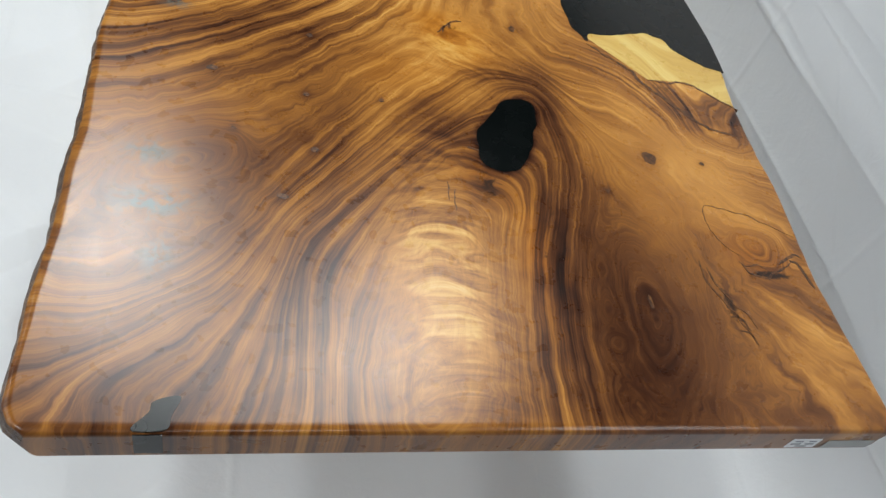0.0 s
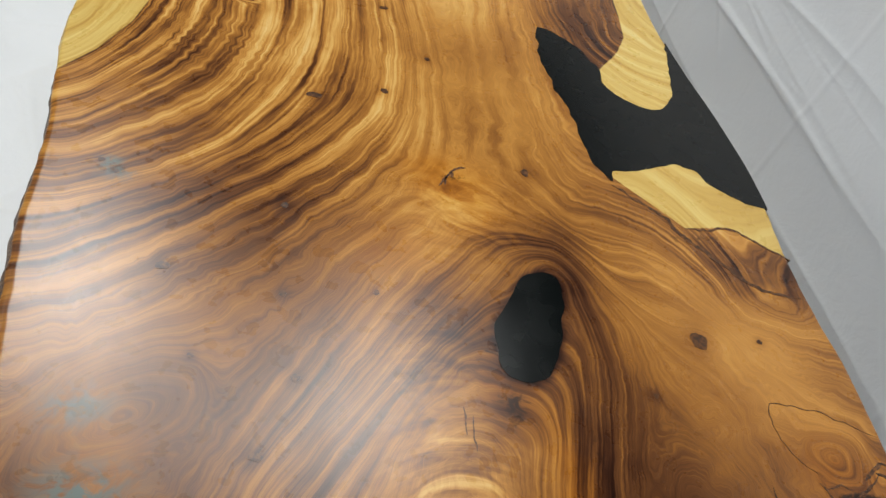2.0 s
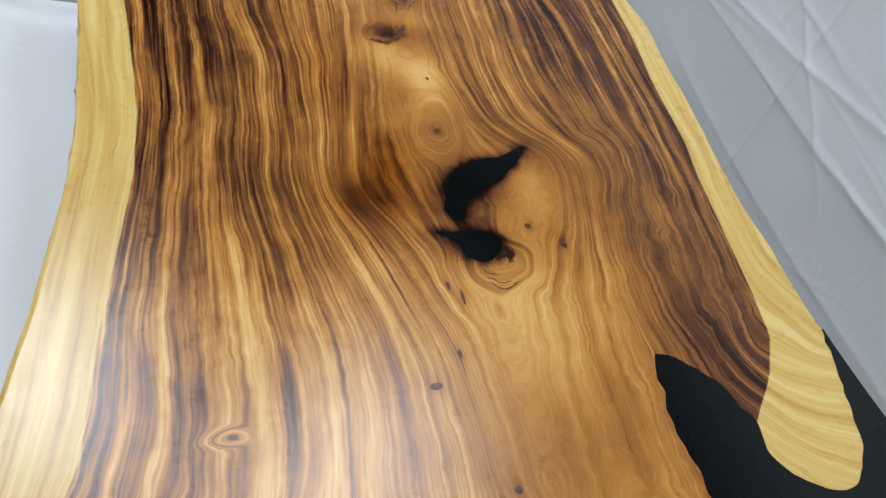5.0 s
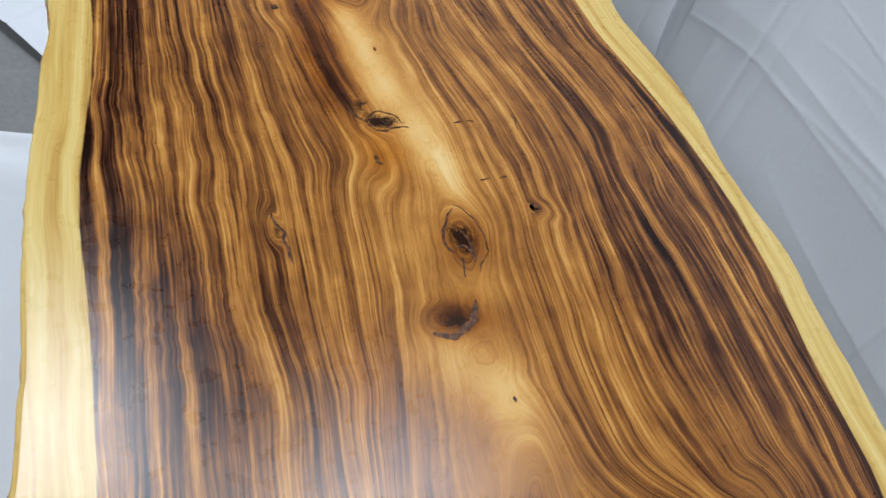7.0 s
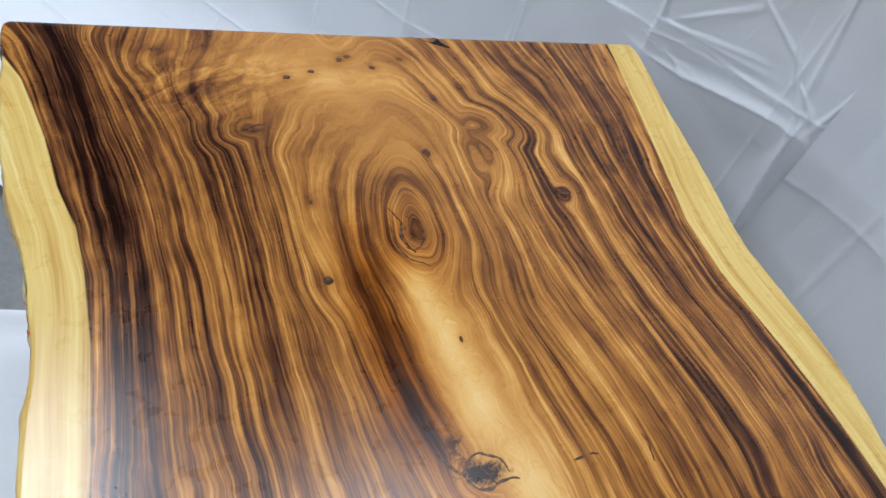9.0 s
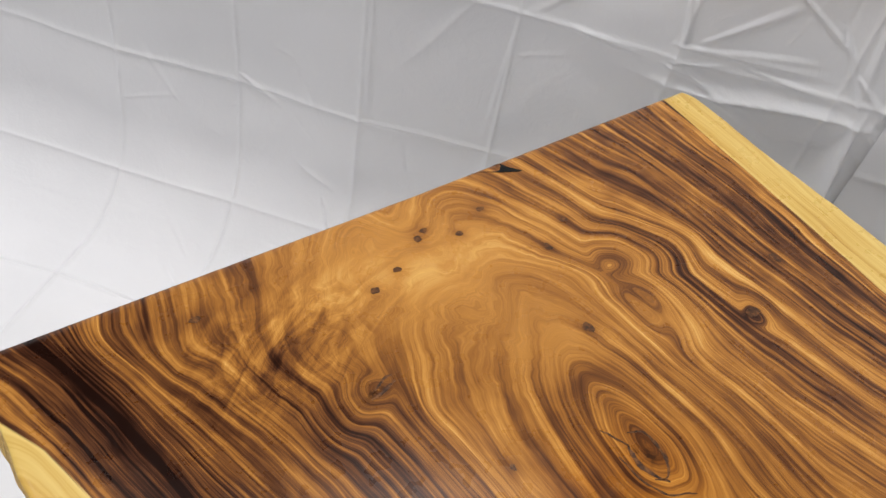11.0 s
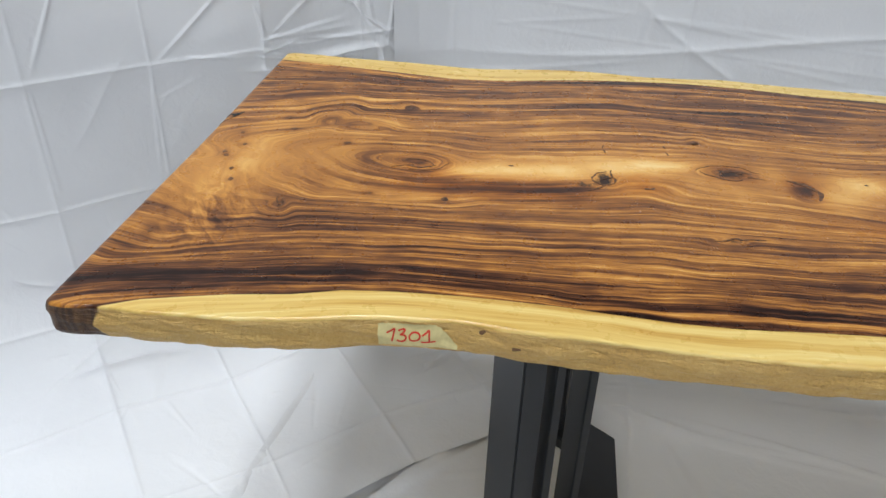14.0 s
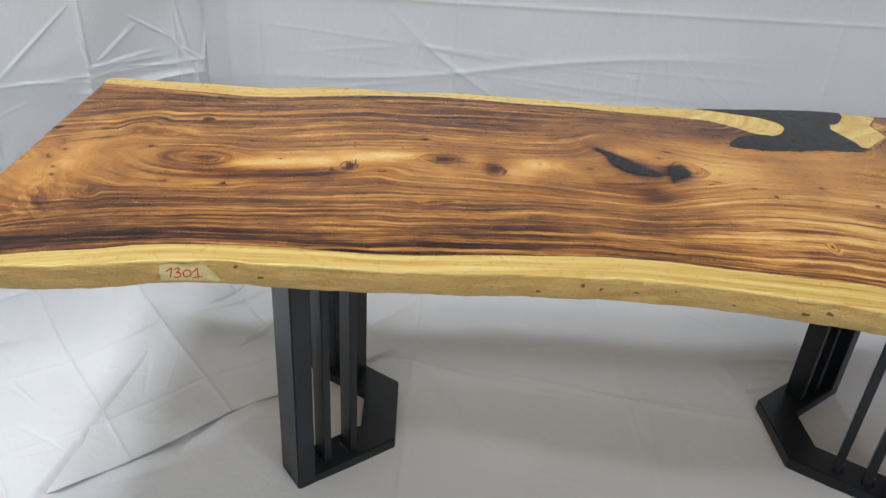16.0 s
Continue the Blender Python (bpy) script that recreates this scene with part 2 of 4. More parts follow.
WOOD, EDGE, RESIN, KNOT = wood_material(), bark_edge_material(), resin_material(), knot_material()
STEEL, CLOTH, CONCRETE = steel_material(), cloth_material(), concrete_material()
HALL = plain_material("hall_paint", (0.055, 0.056, 0.058), 0.8, 3)
TAPE = plain_material("masking_tape", (0.66, 0.56, 0.26), 0.65, 220)
PIT = plain_material("edge_pit", (0.17, 0.085, 0.03), 0.6, 300)
RED_INK = plain_material("red_ink", (0.62, 0.03, 0.01), 0.5, 200)
PAPER = plain_material("white_paper", (0.8, 0.8, 0.82), 0.5, 60)
GREY_LABEL = plain_material("grey_label", (0.32, 0.32, 0.31), 0.35, 60)
GREY_INK = plain_material("grey_ink", (0.25, 0.25, 0.28), 0.5, 60)


# ---- building helpers ----
def mesh_of(name, verts, faces, material, smooth=False):
    me = bpy.data.meshes.new(name)
    me.from_pydata(verts, [], faces)
    for m in (material if isinstance(material, (list, tuple)) else [material]):
        me.materials.append(m)
    if smooth:
        me.polygons.foreach_set("use_smooth", [True] * len(me.polygons))
    me.update()
    return me


def part(name, me, parent, label=""):
    ob = new(name, me)
    ob.parent = parent
    return tagged(ob, label)


def bm_mesh(name, bm, material, smooth=False):
    bmesh.ops.recalc_face_normals(bm, faces=bm.faces)
    me = bpy.data.meshes.new(name)
    bm.to_mesh(me)
    bm.free()
    me.materials.append(material)
    if smooth:
        me.polygons.foreach_set("use_smooth", [True] * len(me.polygons))
    return me


def box_bm(size, bevel=0.002, m=Matrix.Identity(4)):
    bm = bmesh.new()
    bmesh.ops.create_cube(bm, size=1, matrix=m @ Matrix.Diagonal((*size, 1)))
    if bevel:
        bmesh.ops.bevel(bm, geom=bm.edges[:], offset=bevel, segments=2, affect="EDGES")
    return bm


def spline(points, step=0.004, closed=True):
    """A smooth outline through control points."""
    pts = [Vector(p) for p in points]
    n, out = len(pts), []
    for k in range(n if closed else n - 1):
        if closed:
            a, b, c, d = (pts[(k + j) % n] for j in (-1, 0, 1, 2))
        else:
            a, b, c, d = (pts[min(max(k + j, 0), n - 1)] for j in (-1, 0, 1, 2))
        m = max(1, int((c - b).length / step))
        for i in range(m):
            t = i / m
            out.append(0.5 * ((2 * b) + (c - a) * t + (2 * a - 5 * b + 4 * c - d) * t * t + (3 * b - a - 3 * c + d) * t ** 3))
    if not closed:
        out.append(pts[-1])
    return out


def ragged(points, amount, scale):
    out = []
    for p in points:
        q = Vector((p.x * scale, p.y * scale, 1.7))
        out.append(Vector((p.x + amount * noise.noise(q), p.y + amount * noise.noise(q + Vector((9, 4, 2))))))
    return out


def prism(name, outline, top, bottom, material):
    """A flat-topped filling in an outline of any shape."""
    n = len(outline)
    flat, _, tris, _, _, _ = geometry.delaunay_2d_cdt([Vector((p.x, p.y)) for p in outline], [(k, (k + 1) % n) for k in range(n)], [], 1, 1e-5)
    verts = [(p.x, p.y, top) for p in flat] + [(p.x, p.y, top) for p in outline] + [(p.x, p.y, bottom) for p in outline]
    m = len(flat)
    faces = [tuple(t) for t in tris] + [(m + k, m + n + k, m + n + (k + 1) % n, m + (k + 1) % n) for k in range(n)]
    bm = bmesh.new()
    bm.from_mesh(mesh_of(name, verts, faces, material))
    bmesh.ops.remove_doubles(bm, verts=bm.verts[:], dist=1e-5)
    return bm_mesh(name, bm, material)


# ---- the table: a live-edge slab ----
LENGTH, TOP, THICK = 2.70, 0.76, 0.048
LEFT_Y = (0, .012, .03, .07, .17, .26, .35, .415, .5, .6, .68, .76, .84, .92, .99, 1.04, 1.15, 1.24, 1.35, 1.45, 1.51, 1.6, 1.7, 1.8, 1.91, 2.1, 2.18, 2.25, 2.32, 2.40, 2.48, 2.64, 2.675, 2.69, 2.70)
LEFT_X = (-.503, -.518, -.526, -.529, -.522, -.517, -.516, -.509, -.515, -.517, -.512, -.507, -.516, -.518, -.512, -.497, -.468, -.450, -.433, -.423, -.419, -.419, -.418, -.425, -.428, -.422, -.416, -.422, -.428, -.450, -.461, -.466, -.468, -.467, -.458)
RIGHT_Y = (0, .012, .034, .134, .228, .30, .396, .481, .58, .68, .784, .843, .906, 1.005, 1.11, 1.22, 1.32, 1.43, 1.49, 1.6, 1.74, 1.86, 1.95, 2.04, 2.11, 2.16, 2.285, 2.39, 2.54, 2.68, 2.70)
RIGHT_X = (.470, .480, .484, .478, .468, .473, .487, .477, .479, .495, .499, .494, .490, .476, .468, .469, .468, .475, .484, .488, .502, .488, .489, .495, .490, .480, .463, .472, .475, .480, .472)
SAPL_Y = (.80, .848, .895, .966, 1.055, 1.18, 1.30, 1.41, 1.51, 1.58, 1.71, 1.85, 1.93, 2.08, 2.2, 2.29, 2.35, 2.41, 2.49, 2.59, 2.64, 2.70)
SAPL_X = (-.57, -.516, -.476, -.437, -.408, -.394, -.375, -.357, -.352, -.355, -.362, -.375, -.377, -.368, -.367, -.373, -.381, -.400, -.415, -.443, -.468, -.52)
SAPR_Y = (.86, .985, 1.01, 1.03, 1.052, 1.10, 1.16, 1.25, 1.38, 1.45, 1.6, 1.7, 1.82, 1.93, 2.02, 2.10, 2.16, 2.22, 2.31, 2.42, 2.55, 2.70)
SAPR_X = (.27, .296, .318, .338, .357, .386, .397, .407, .421, .434, .442, .456, .462, .453, .443, .428, .413, .401, .393, .406, .420, .434)


def smooth_interp(y, ys, xs):
    """Values between knots, softened over a few centimetres."""
    return (np.interp(y - 0.012, ys, xs) + 2 * np.interp(y, ys, xs) + np.interp(y + 0.012, ys, xs)) / 4


def wobble(y, seed, size, amount):
    return amount * np.array([noise.noise(Vector((float(v) * size, seed, 0.3))) for v in np.ravel(y)]).reshape(np.shape(y))


def eased_rim(y, ys, xs):
    """The rim's line, eased between its knots but for the rounded corners."""
    inner = np.clip(np.minimum(y - .06, 2.60 - y) / .05, 0, 1)
    eased = sum(w * np.interp(y + k, ys, xs) for k, w in ((-.04, .12), (-.02, .22), (0, .32), (.02, .22), (.04, .12)))
    return np.interp(y, ys, xs) * (1 - inner) + eased * inner


def rim_left(y):
    return eased_rim(y, LEFT_Y, LEFT_X)


def rim_right(y):
    return eased_rim(y, RIGHT_Y, RIGHT_X)


def soft_min(a, b, k):
    h = np.clip(0.5 + 0.5 * (b - a) / k, 0, 1)
    return b * (1 - h) + a * h - k * h * (1 - h)


def warp(x, y, size, seed):
    return np.array([noise.noise(Vector((a * size, b * size * .6, seed))) for a, b in zip(x.ravel().tolist(), y.ravel().tolist())]).reshape(x.shape)


# growth lines of the slab: how far from the pith, and a line through (x, y)
SWEEP_LEFT = (
    (.362, ((-.339, 1.232), (-.340, 1.096), (-.362, .976), (-.413, .880), (-.481, .806), (-.506, .784))),
    (.321, ((-.272, 1.244), (-.270, 1.105), (-.283, .983), (-.321, .885), (-.385, .808), (-.459, .745), (-.503, .718))),
    (.279, ((-.212, 1.255), (-.202, 1.100), (-.206, 1.001), (-.297, .792), (-.372, .717), (-.427, .680), (-.502, .641))),
    (.223, ((-.157, 1.264), (-.129, 1.123), (-.158, .883), (-.225, .775), (-.300, .700), (-.448, .599), (-.507, .560))),
    (.170, ((-.110, 1.272), (-.066, 1.103), (-.092, .865), (-.159, .758), (-.226, .691), (-.396, .571), (-.466, .523))),
)
ARCH_LEFT = (
    (.000, ((-.031, .658), (-.156, .519), (-.236, .418), (-.342, .266), (-.393, .214), (-.450, .170), (-.523, .176))),
    (-.050, ((-.009, .608), (-.116, .503), (-.252, .328), (-.304, .253), (-.344, .195), (-.473, .112), (-.525, .123))),
    (-.100, ((.034, .590), (-.057, .506), (-.217, .332), (-.272, .264), (-.296, .198), (-.376, .089), (-.448, .045))),
    (-.150, ((.060, .585), (-.035, .480), (-.188, .326), (-.245, .258), (-.271, .191), (-.284, .065), (-.289, .010))),
    (-.195, ((.005, .492), (-.067, .426), (-.128, .361), (-.226, .226), (-.240, .163), (-.244, .092), (-.242, .010))),
    (-.235, ((-.034, .425), (-.096, .370), (-.139, .312), (-.194, .204), (-.210, .135), (-.218, .066), (-.223, .009))),
    (-.275, ((-.096, .335), (-.136, .258), (-.157, .206), (-.177, .151), (-.196, .093), (-.208, .009))),
)
ARCH_RIGHT = (
    (-.340, ((-.057, .310), (-.080, .219), (-.089, .139), (-.108, .067), (-.127, .009))),
    (-.275, ((.016, .327), (-.009, .250), (-.017, .174), (-.021, .097), (-.033, .008))),
    (-.235, ((.065, .394), (.039, .300), (.022, .226), (.012, .143), (.001, .069), (-.004, .008))),
    (-.195, ((.094, .562), (.114, .503), (.103, .409), (.052, .228), (.040, .144), (.029, .069), (.025, .008))),
    (-.150, ((.060, .585), (.121, .560), (.139, .403), (.112, .307), (.086, .213), (.066, .063), (.069, .008))),
    (-.110, ((.111, .604), (.167, .511), (.173, .407), (.119, .215), (.104, .131), (.100, .056), (.101, .008))),
)
SWEEP_RIGHT = (
    (.100, ((.104, .777), (.161, .655), (.231, .572), (.308, .526), (.395, .481), (.474, .442))),
    (.045, ((.065, .664), (.139, .596), (.192, .533), (.250, .498), (.327, .460), (.398, .410), (.474, .361))),
    (-.050, ((.197, .443), (.251, .405), (.277, .342), (.282, .252), (.292, .162), (.293, .081), (.262, .007))),
    (-.030, ((.282, .301), (.328, .209), (.378, .140), (.426, .091), (.463, .028))),
    (.165, ((.228, 1.331), (.201, 1.164), (.186, .899), (.202, .790), (.238, .702), (.363, .532), (.459, .486))),
    (.093, ((.144, 1.218), (.125, 1.070), (.123, .931), (.140, .712), (.184, .631), (.244, .563), (.341, .494))),
)
TRUNK_LEFT = (
    (.365, ((-.308, 1.886), (-.307, 1.739), (-.309, 1.603), (-.319, 1.431), (-.332, 1.326), (-.343, 1.236), (-.348, 1.167))),
    (.294, ((-.246, 1.892), (-.241, 1.765), (-.231, 1.623), (-.237, 1.426), (-.236, 1.329), (-.231, 1.250), (-.222, 1.157))),
    (.247, ((-.198, 1.896), (-.198, 1.732), (-.183, 1.622), (-.196, 1.399), (-.186, 1.310), (-.173, 1.230), (-.158, 1.141))),
    (.162, ((-.115, 1.903), (-.119, 1.711), (-.115, 1.601), (-.128, 1.378), (-.106, 1.302), (-.087, 1.219), (-.070, 1.138))),
    (.055, ((-.053, 1.909), (-.055, 1.713), (-.069, 1.601), (-.109, 1.392), (-.079, 1.321), (-.047, 1.267), (-.020, 1.166))),
)
TRUNK_RIGHT = (
    (.040, ((.104, 1.879), (.087, 1.742), (.100, 1.525), (.135, 1.460), (.191, 1.414), (.159, 1.297), (.122, 1.262))),
    (.139, ((.187, 1.931), (.173, 1.771), (.162, 1.513), (.215, 1.441), (.217, 1.367), (.185, 1.196), (.164, 1.101))),
    (.196, ((.240, 1.936), (.227, 1.746), (.220, 1.599), (.257, 1.410), (.253, 1.338), (.234, 1.257), (.225, 1.163))),
    (.282, ((.306, 1.942), (.323, 1.792), (.333, 1.621), (.327, 1.465), (.315, 1.360), (.299, 1.258), (.282, 1.155))),
    (.367, ((.385, 1.949), (.410, 1.796), (.413, 1.621), (.404, 1.451), (.395, 1.335), (.385, 1.217), (.369, 1.115))),
)
MIDDLE_LEFT = (
    (.378, ((-.403, 2.636), (-.374, 2.500), (-.345, 2.371), (-.343, 2.259), (-.341, 2.168), (-.345, 2.069), (-.344, 1.952))),
    (.298, ((-.354, 2.615), (-.315, 2.491), (-.283, 2.370), (-.265, 2.161), (-.257, 2.078), (-.251, 2.015), (-.243, 1.930))),
    (.245, ((-.285, 2.572), (-.244, 2.419), (-.229, 2.278), (-.226, 2.173), (-.217, 2.087), (-.209, 2.009), (-.199, 1.923))),
    (.171, ((-.207, 2.541), (-.185, 2.462), (-.175, 2.359), (-.159, 2.176), (-.149, 2.079), (-.141, 1.988), (-.123, 1.910))),
    (.127, ((-.151, 2.441), (-.146, 2.320), (-.129, 2.230), (-.119, 2.149), (-.108, 2.075), (-.094, 1.994), (-.074, 1.930))),
    (.070, ((-.104, 2.389), (-.102, 2.291), (-.090, 2.203), (-.072, 2.100), (-.053, 2.041), (-.036, 1.986), (-.016, 1.904))),
)
MIDDLE_RIGHT = (
    (.030, ((.033, 2.356), (.042, 2.239), (.056, 2.134), (.066, 2.056), (.079, 1.983), (.077, 1.889))),
    (.114, ((.070, 2.421), (.081, 2.284), (.101, 2.173), (.128, 2.080), (.151, 1.988), (.157, 1.888))),
    (.169, ((.114, 2.493), (.135, 2.355), (.152, 2.233), (.183, 2.123), (.204, 2.025), (.214, 1.905))),
    (.233, ((.175, 2.546), (.192, 2.399), (.215, 2.269), (.244, 2.136), (.270, 2.033), (.283, 1.908))),
    (.305, ((.261, 2.606), (.268, 2.435), (.275, 2.288), (.310, 2.167), (.340, 2.042), (.362, 1.896))),
    (.382, ((.362, 2.657), (.368, 2.514), (.357, 2.329), (.376, 2.211), (.403, 2.061), (.432, 1.900))),
)
FAR_LEFT = (
    (.380, ((-.419, 2.694), (-.384, 2.588), (-.369, 2.484), (-.356, 2.385), (-.348, 2.311))),
    (.286, ((-.367, 2.684), (-.328, 2.581), (-.292, 2.487), (-.282, 2.398), (-.275, 2.319))),
    (.246, ((-.317, 2.633), (-.272, 2.548), (-.250, 2.457), (-.243, 2.364), (-.241, 2.287))),
    (.172, ((-.224, 2.586), (-.203, 2.522), (-.184, 2.462), (-.178, 2.379), (-.171, 2.284))),
    (.090, ((-.148, 2.456), (-.143, 2.372), (-.141, 2.290), (-.132, 2.221))),
)
FAR_RIGHT = (
    (.085, ((-.120, 2.368), (-.113, 2.459), (-.081, 2.532), (-.024, 2.560), (.039, 2.545), (.094, 2.507), (.127, 2.462), (.125, 2.387))),
    (.223, ((-.048, 2.688), (.020, 2.655), (.089, 2.598), (.179, 2.478), (.191, 2.385), (.198, 2.309), (.214, 2.215))),
    (.278, ((.093, 2.677), (.150, 2.604), (.209, 2.561), (.237, 2.441), (.255, 2.366), (.256, 2.298), (.270, 2.203))),
    (.310, ((.226, 2.678), (.247, 2.584), (.272, 2.527), (.270, 2.456), (.281, 2.352), (.288, 2.268), (.311, 2.158))),
    (.404, ((.382, 2.679), (.381, 2.605), (.393, 2.491), (.380, 2.382), (.382, 2.291), (.379, 2.180))),
)
PITH_Y = (.74, .9, 1.2, 1.4, 1.6, 1.8, 2.0, 2.15, 2.3, 2.4, 2.5, 2.6, 2.69)
PITH_X = (.0, .02, .04, .04, .02, .05, .035, .0, -.01, -.005, -.02, -.06, -.08)
PITH_S = (.03, .02, .0, .0, .0, .0, .0, .0, .0, .03, .07, .12, .14)


def growth_grid(step=.01):
    """A smooth sheet of growth values stretched between the growth lines."""
    xs, ys = np.arange(-.58, .585, step), np.arange(-.04, 2.745, step)
    shape = (len(ys), len(xs))
    total, weight = np.zeros(shape), np.zeros(shape)

    def mark(x, y, s):
        i, j = np.round((np.asarray(y) - ys[0]) / step).astype(int), np.round((np.asarray(x) - xs[0]) / step).astype(int)
        ok = (i >= 0) & (i < shape[0]) & (j >= 0) & (j < shape[1])
        np.add.at(total, (i[ok], j[ok]), np.broadcast_to(s, i.shape)[ok])
        np.add.at(weight, (i[ok], j[ok]), 1)

    for family in (SWEEP_LEFT, ARCH_LEFT, ARCH_RIGHT, SWEEP_RIGHT, TRUNK_LEFT, TRUNK_RIGHT, MIDDLE_LEFT, MIDDLE_RIGHT, FAR_LEFT, FAR_RIGHT):
        for s, points in family:
            path = spline(points, .004, closed=False)
            mark([p.x for p in path], [p.y for p in path], s)
    y = np.arange(.74, 2.69, .004)
    mark(np.interp(y, PITH_Y, PITH_X), y, np.interp(y, PITH_Y, PITH_S))
    y = np.arange(.84, 2.70, .004)
    mark(smooth_interp(y, SAPL_Y, SAPL_X), y, .43)
    y = np.arange(1.08, 2.70, .004)
    mark(smooth_interp(y, SAPR_Y, SAPR_X), y, .43)
    for y, outline, sap_y, sap_x in ((np.arange(.88, 2.66, .004), rim_left, SAPL_Y, SAPL_X), (np.arange(1.1, 2.70, .004), rim_right, SAPR_Y, SAPR_X)):
        edge, line = outline(y), smooth_interp(y, sap_y, sap_x)
        mark(edge, y, .43 + np.abs(edge - line))
    fixed = weight > 0
    known = np.where(fixed, total / np.maximum(weight, 1), 0)
    grid = np.full(shape, .15)
    for leap, turns in ((8, 250), (4, 250), (2, 250), (1, 350)):
        for _ in range(turns):
            grid[fixed] = known[fixed]
            p = np.pad(grid, leap, mode="edge")
            grid = (p[2 * leap:, leap:-leap] + p[:-2 * leap, leap:-leap] + p[leap:-leap, 2 * leap:] + p[leap:-leap, :-2 * leap]) / 4
    for _ in range(4):
        p = np.pad(grid, 1, mode="edge")
        grid = (p[2:, 1:-1] + p[:-2, 1:-1] + p[1:-1, 2:] + p[1:-1, :-2] + 2 * grid) / 6
    return xs, ys, grid


def ring_field(x, y):
    """The distance from the pith, in the trunk, under the fork's arch and round the branch knots."""
    xs, ys, grid = growth_grid()
    step = xs[1] - xs[0]

    def cubic(t):
        return ((-t + 2) * t - 1) * t / 2, ((3 * t - 5) * t * t + 2) / 2, ((-3 * t + 4) * t + 1) * t / 2, (t - 1) * t * t / 2

    def growth(x, y):
        i, j = np.clip((y - ys[0]) / step, 1, len(ys) - 3), np.clip((x - xs[0]) / step, 1, len(xs) - 3)
        i0, j0 = i.astype(int), j.astype(int)
        return sum(a * b * grid[i0 + m - 1, j0 + n - 1] for m, a in enumerate(cubic(i - i0)) for n, b in enumerate(cubic(j - j0)))

    f = growth(x, y)
    wx = .008 * warp(x, y, 12, 1.0) + .0015 * warp(x, y, 45, 2.0)
    wy = .009 * warp(x, y, 11, 5.0) + .0015 * warp(x, y, 40, 6.0)
    # branch knots: x, y, half width, half length, stretch upwards, lean
    for cx, cy, rx, ry, up, lean in (
            (.19, .15, .070, .13, 1.4, .12), (-.40, .36, .08, .075, 1.0, .5), (.273, .447, .035, .030, 1.0, -.3), (.39, .29, .050, .040, 1.0, -.3),
            (-.003, 2.325, .046, .090, 1.25, .10), (.05, 1.80, .030, .055, 1.0, .05), (.036, 1.476, .035, .055, 1.2, .1), (-.005, 2.005, .022, .020, 1.0, 0),
            (0, 1.69, .022, .018, 1.0, 0), (-.181, 2.496, .022, .022, 1.0, 0), (.223, 2.372, .018, .020, 1.0, 0), (.159, 1.846, .012, .016, 1.0, 0),
            (-.168, 1.834, .013, .030, 1.0, 0), (-.274, 1.056, .026, .010, 1.0, 0), (.13, 2.50, .028, .028, 1.0, 0), (.06, 1.25, .050, .045, .7, 0), (.135, 1.375, .018, .020, 1.0, .3)):
        dx, dy = x + wx - cx - lean * (y - cy), y + wy - cy
        r = np.sqrt((dx / rx) ** 2 + (dy / np.where(dy > 0, ry * up, ry)) ** 2)
        way = np.arctan2(dy / ry, dx / rx)
        r = r * (1 + .08 * np.sin(2 * way + 40 * cx) + .06 * np.sin(3 * way + 30 * cy) + .015 * np.sin(7 * way + 50 * cx))
        f = soft_min(f, float(growth(np.array([cx]), np.array([cy]))[0]) + 1.6 * rx * (r - 1), .5 * rx)
    curl = np.exp(-((x + .33) / .16) ** 2 - ((y - .98) / .16) ** 2) + .5 * np.exp(-((x + .30) / .12) ** 2 - ((y - 1.75) / .5) ** 2)
    return f + 0.0016 * curl * np.sin(y * 150 + 9 * np.sin(x * 17) + 6 * np.sin(y * 23 + 8 * x)) * np.sin(x * 37 + y * 13)


# broad tone of the wood itself: x, y, reach across, reach along, lighter or darker
PALE = ((-.25, 1.02, .13, .14, .10), (-.29, .44, .07, .08, .10), (.10, 1.22, .2, .12, .06), (-.2, 1.12, .14, .16, .08), (.0, .86, .17, .16, .10), (.28, .55, .10, .12, .10),
        (-.09, .72, .12, .11, .17), (.36, .36, .10, .14, .16), (.43, .12, .10, .12, .14), (-.085, .16, .075, .21, .24), (.20, .45, .20, .10, .06), (.07, 1.13, .10, .13, .22), (.15, .84, .07, .18, .14), (-.02, .64, .10, .08, .16), (-.06, .95, .08, .12, .10))
PALE_FAR = ((-.020, 2.235, .022, .045, .30), (-.006, 2.16, .026, .05, .34), (.008, 2.08, .028, .05, .34), (.035, 2.0, .026, .05, .30), (.052, 1.93, .024, .05, .26), (.060, 1.88, .022, .04, .20), (.056, 1.73, .03, .03, .10),
            (-.01, 1.645, .04, .05, .26), (.045, 1.585, .03, .05, .32), (.14, 1.36, .05, .06, .24), (-.12, 2.60, .14, .06, .20), (.0, 2.47, .08, .05, .08), (.10, 2.60, .10, .06, .06))
SWEEP = ((-.27, .442, .035, .053, -.08), (-.295, .378, .035, .053, -.08), (-.346, .304, .035, .053, -.08), (-.408, .206, .035, .053, -.08), (-.106, .377, .032, .048, -.10), (-.166, .298, .032, .048, -.10), (-.22, .223, .032, .048, -.10),
         (-.177, .346, .03, .045, .08), (-.261, .271, .03, .045, .08), (-.289, .195, .03, .045, .08), (.092, .312, .022, .033, -.10), (.055, .201, .022, .033, -.10), (.027, .093, .022, .033, -.10), (-.137, .537, .05, .075, .12), (-.069, .591, .05, .075, .12), (.01, .676, .05, .075, .12))
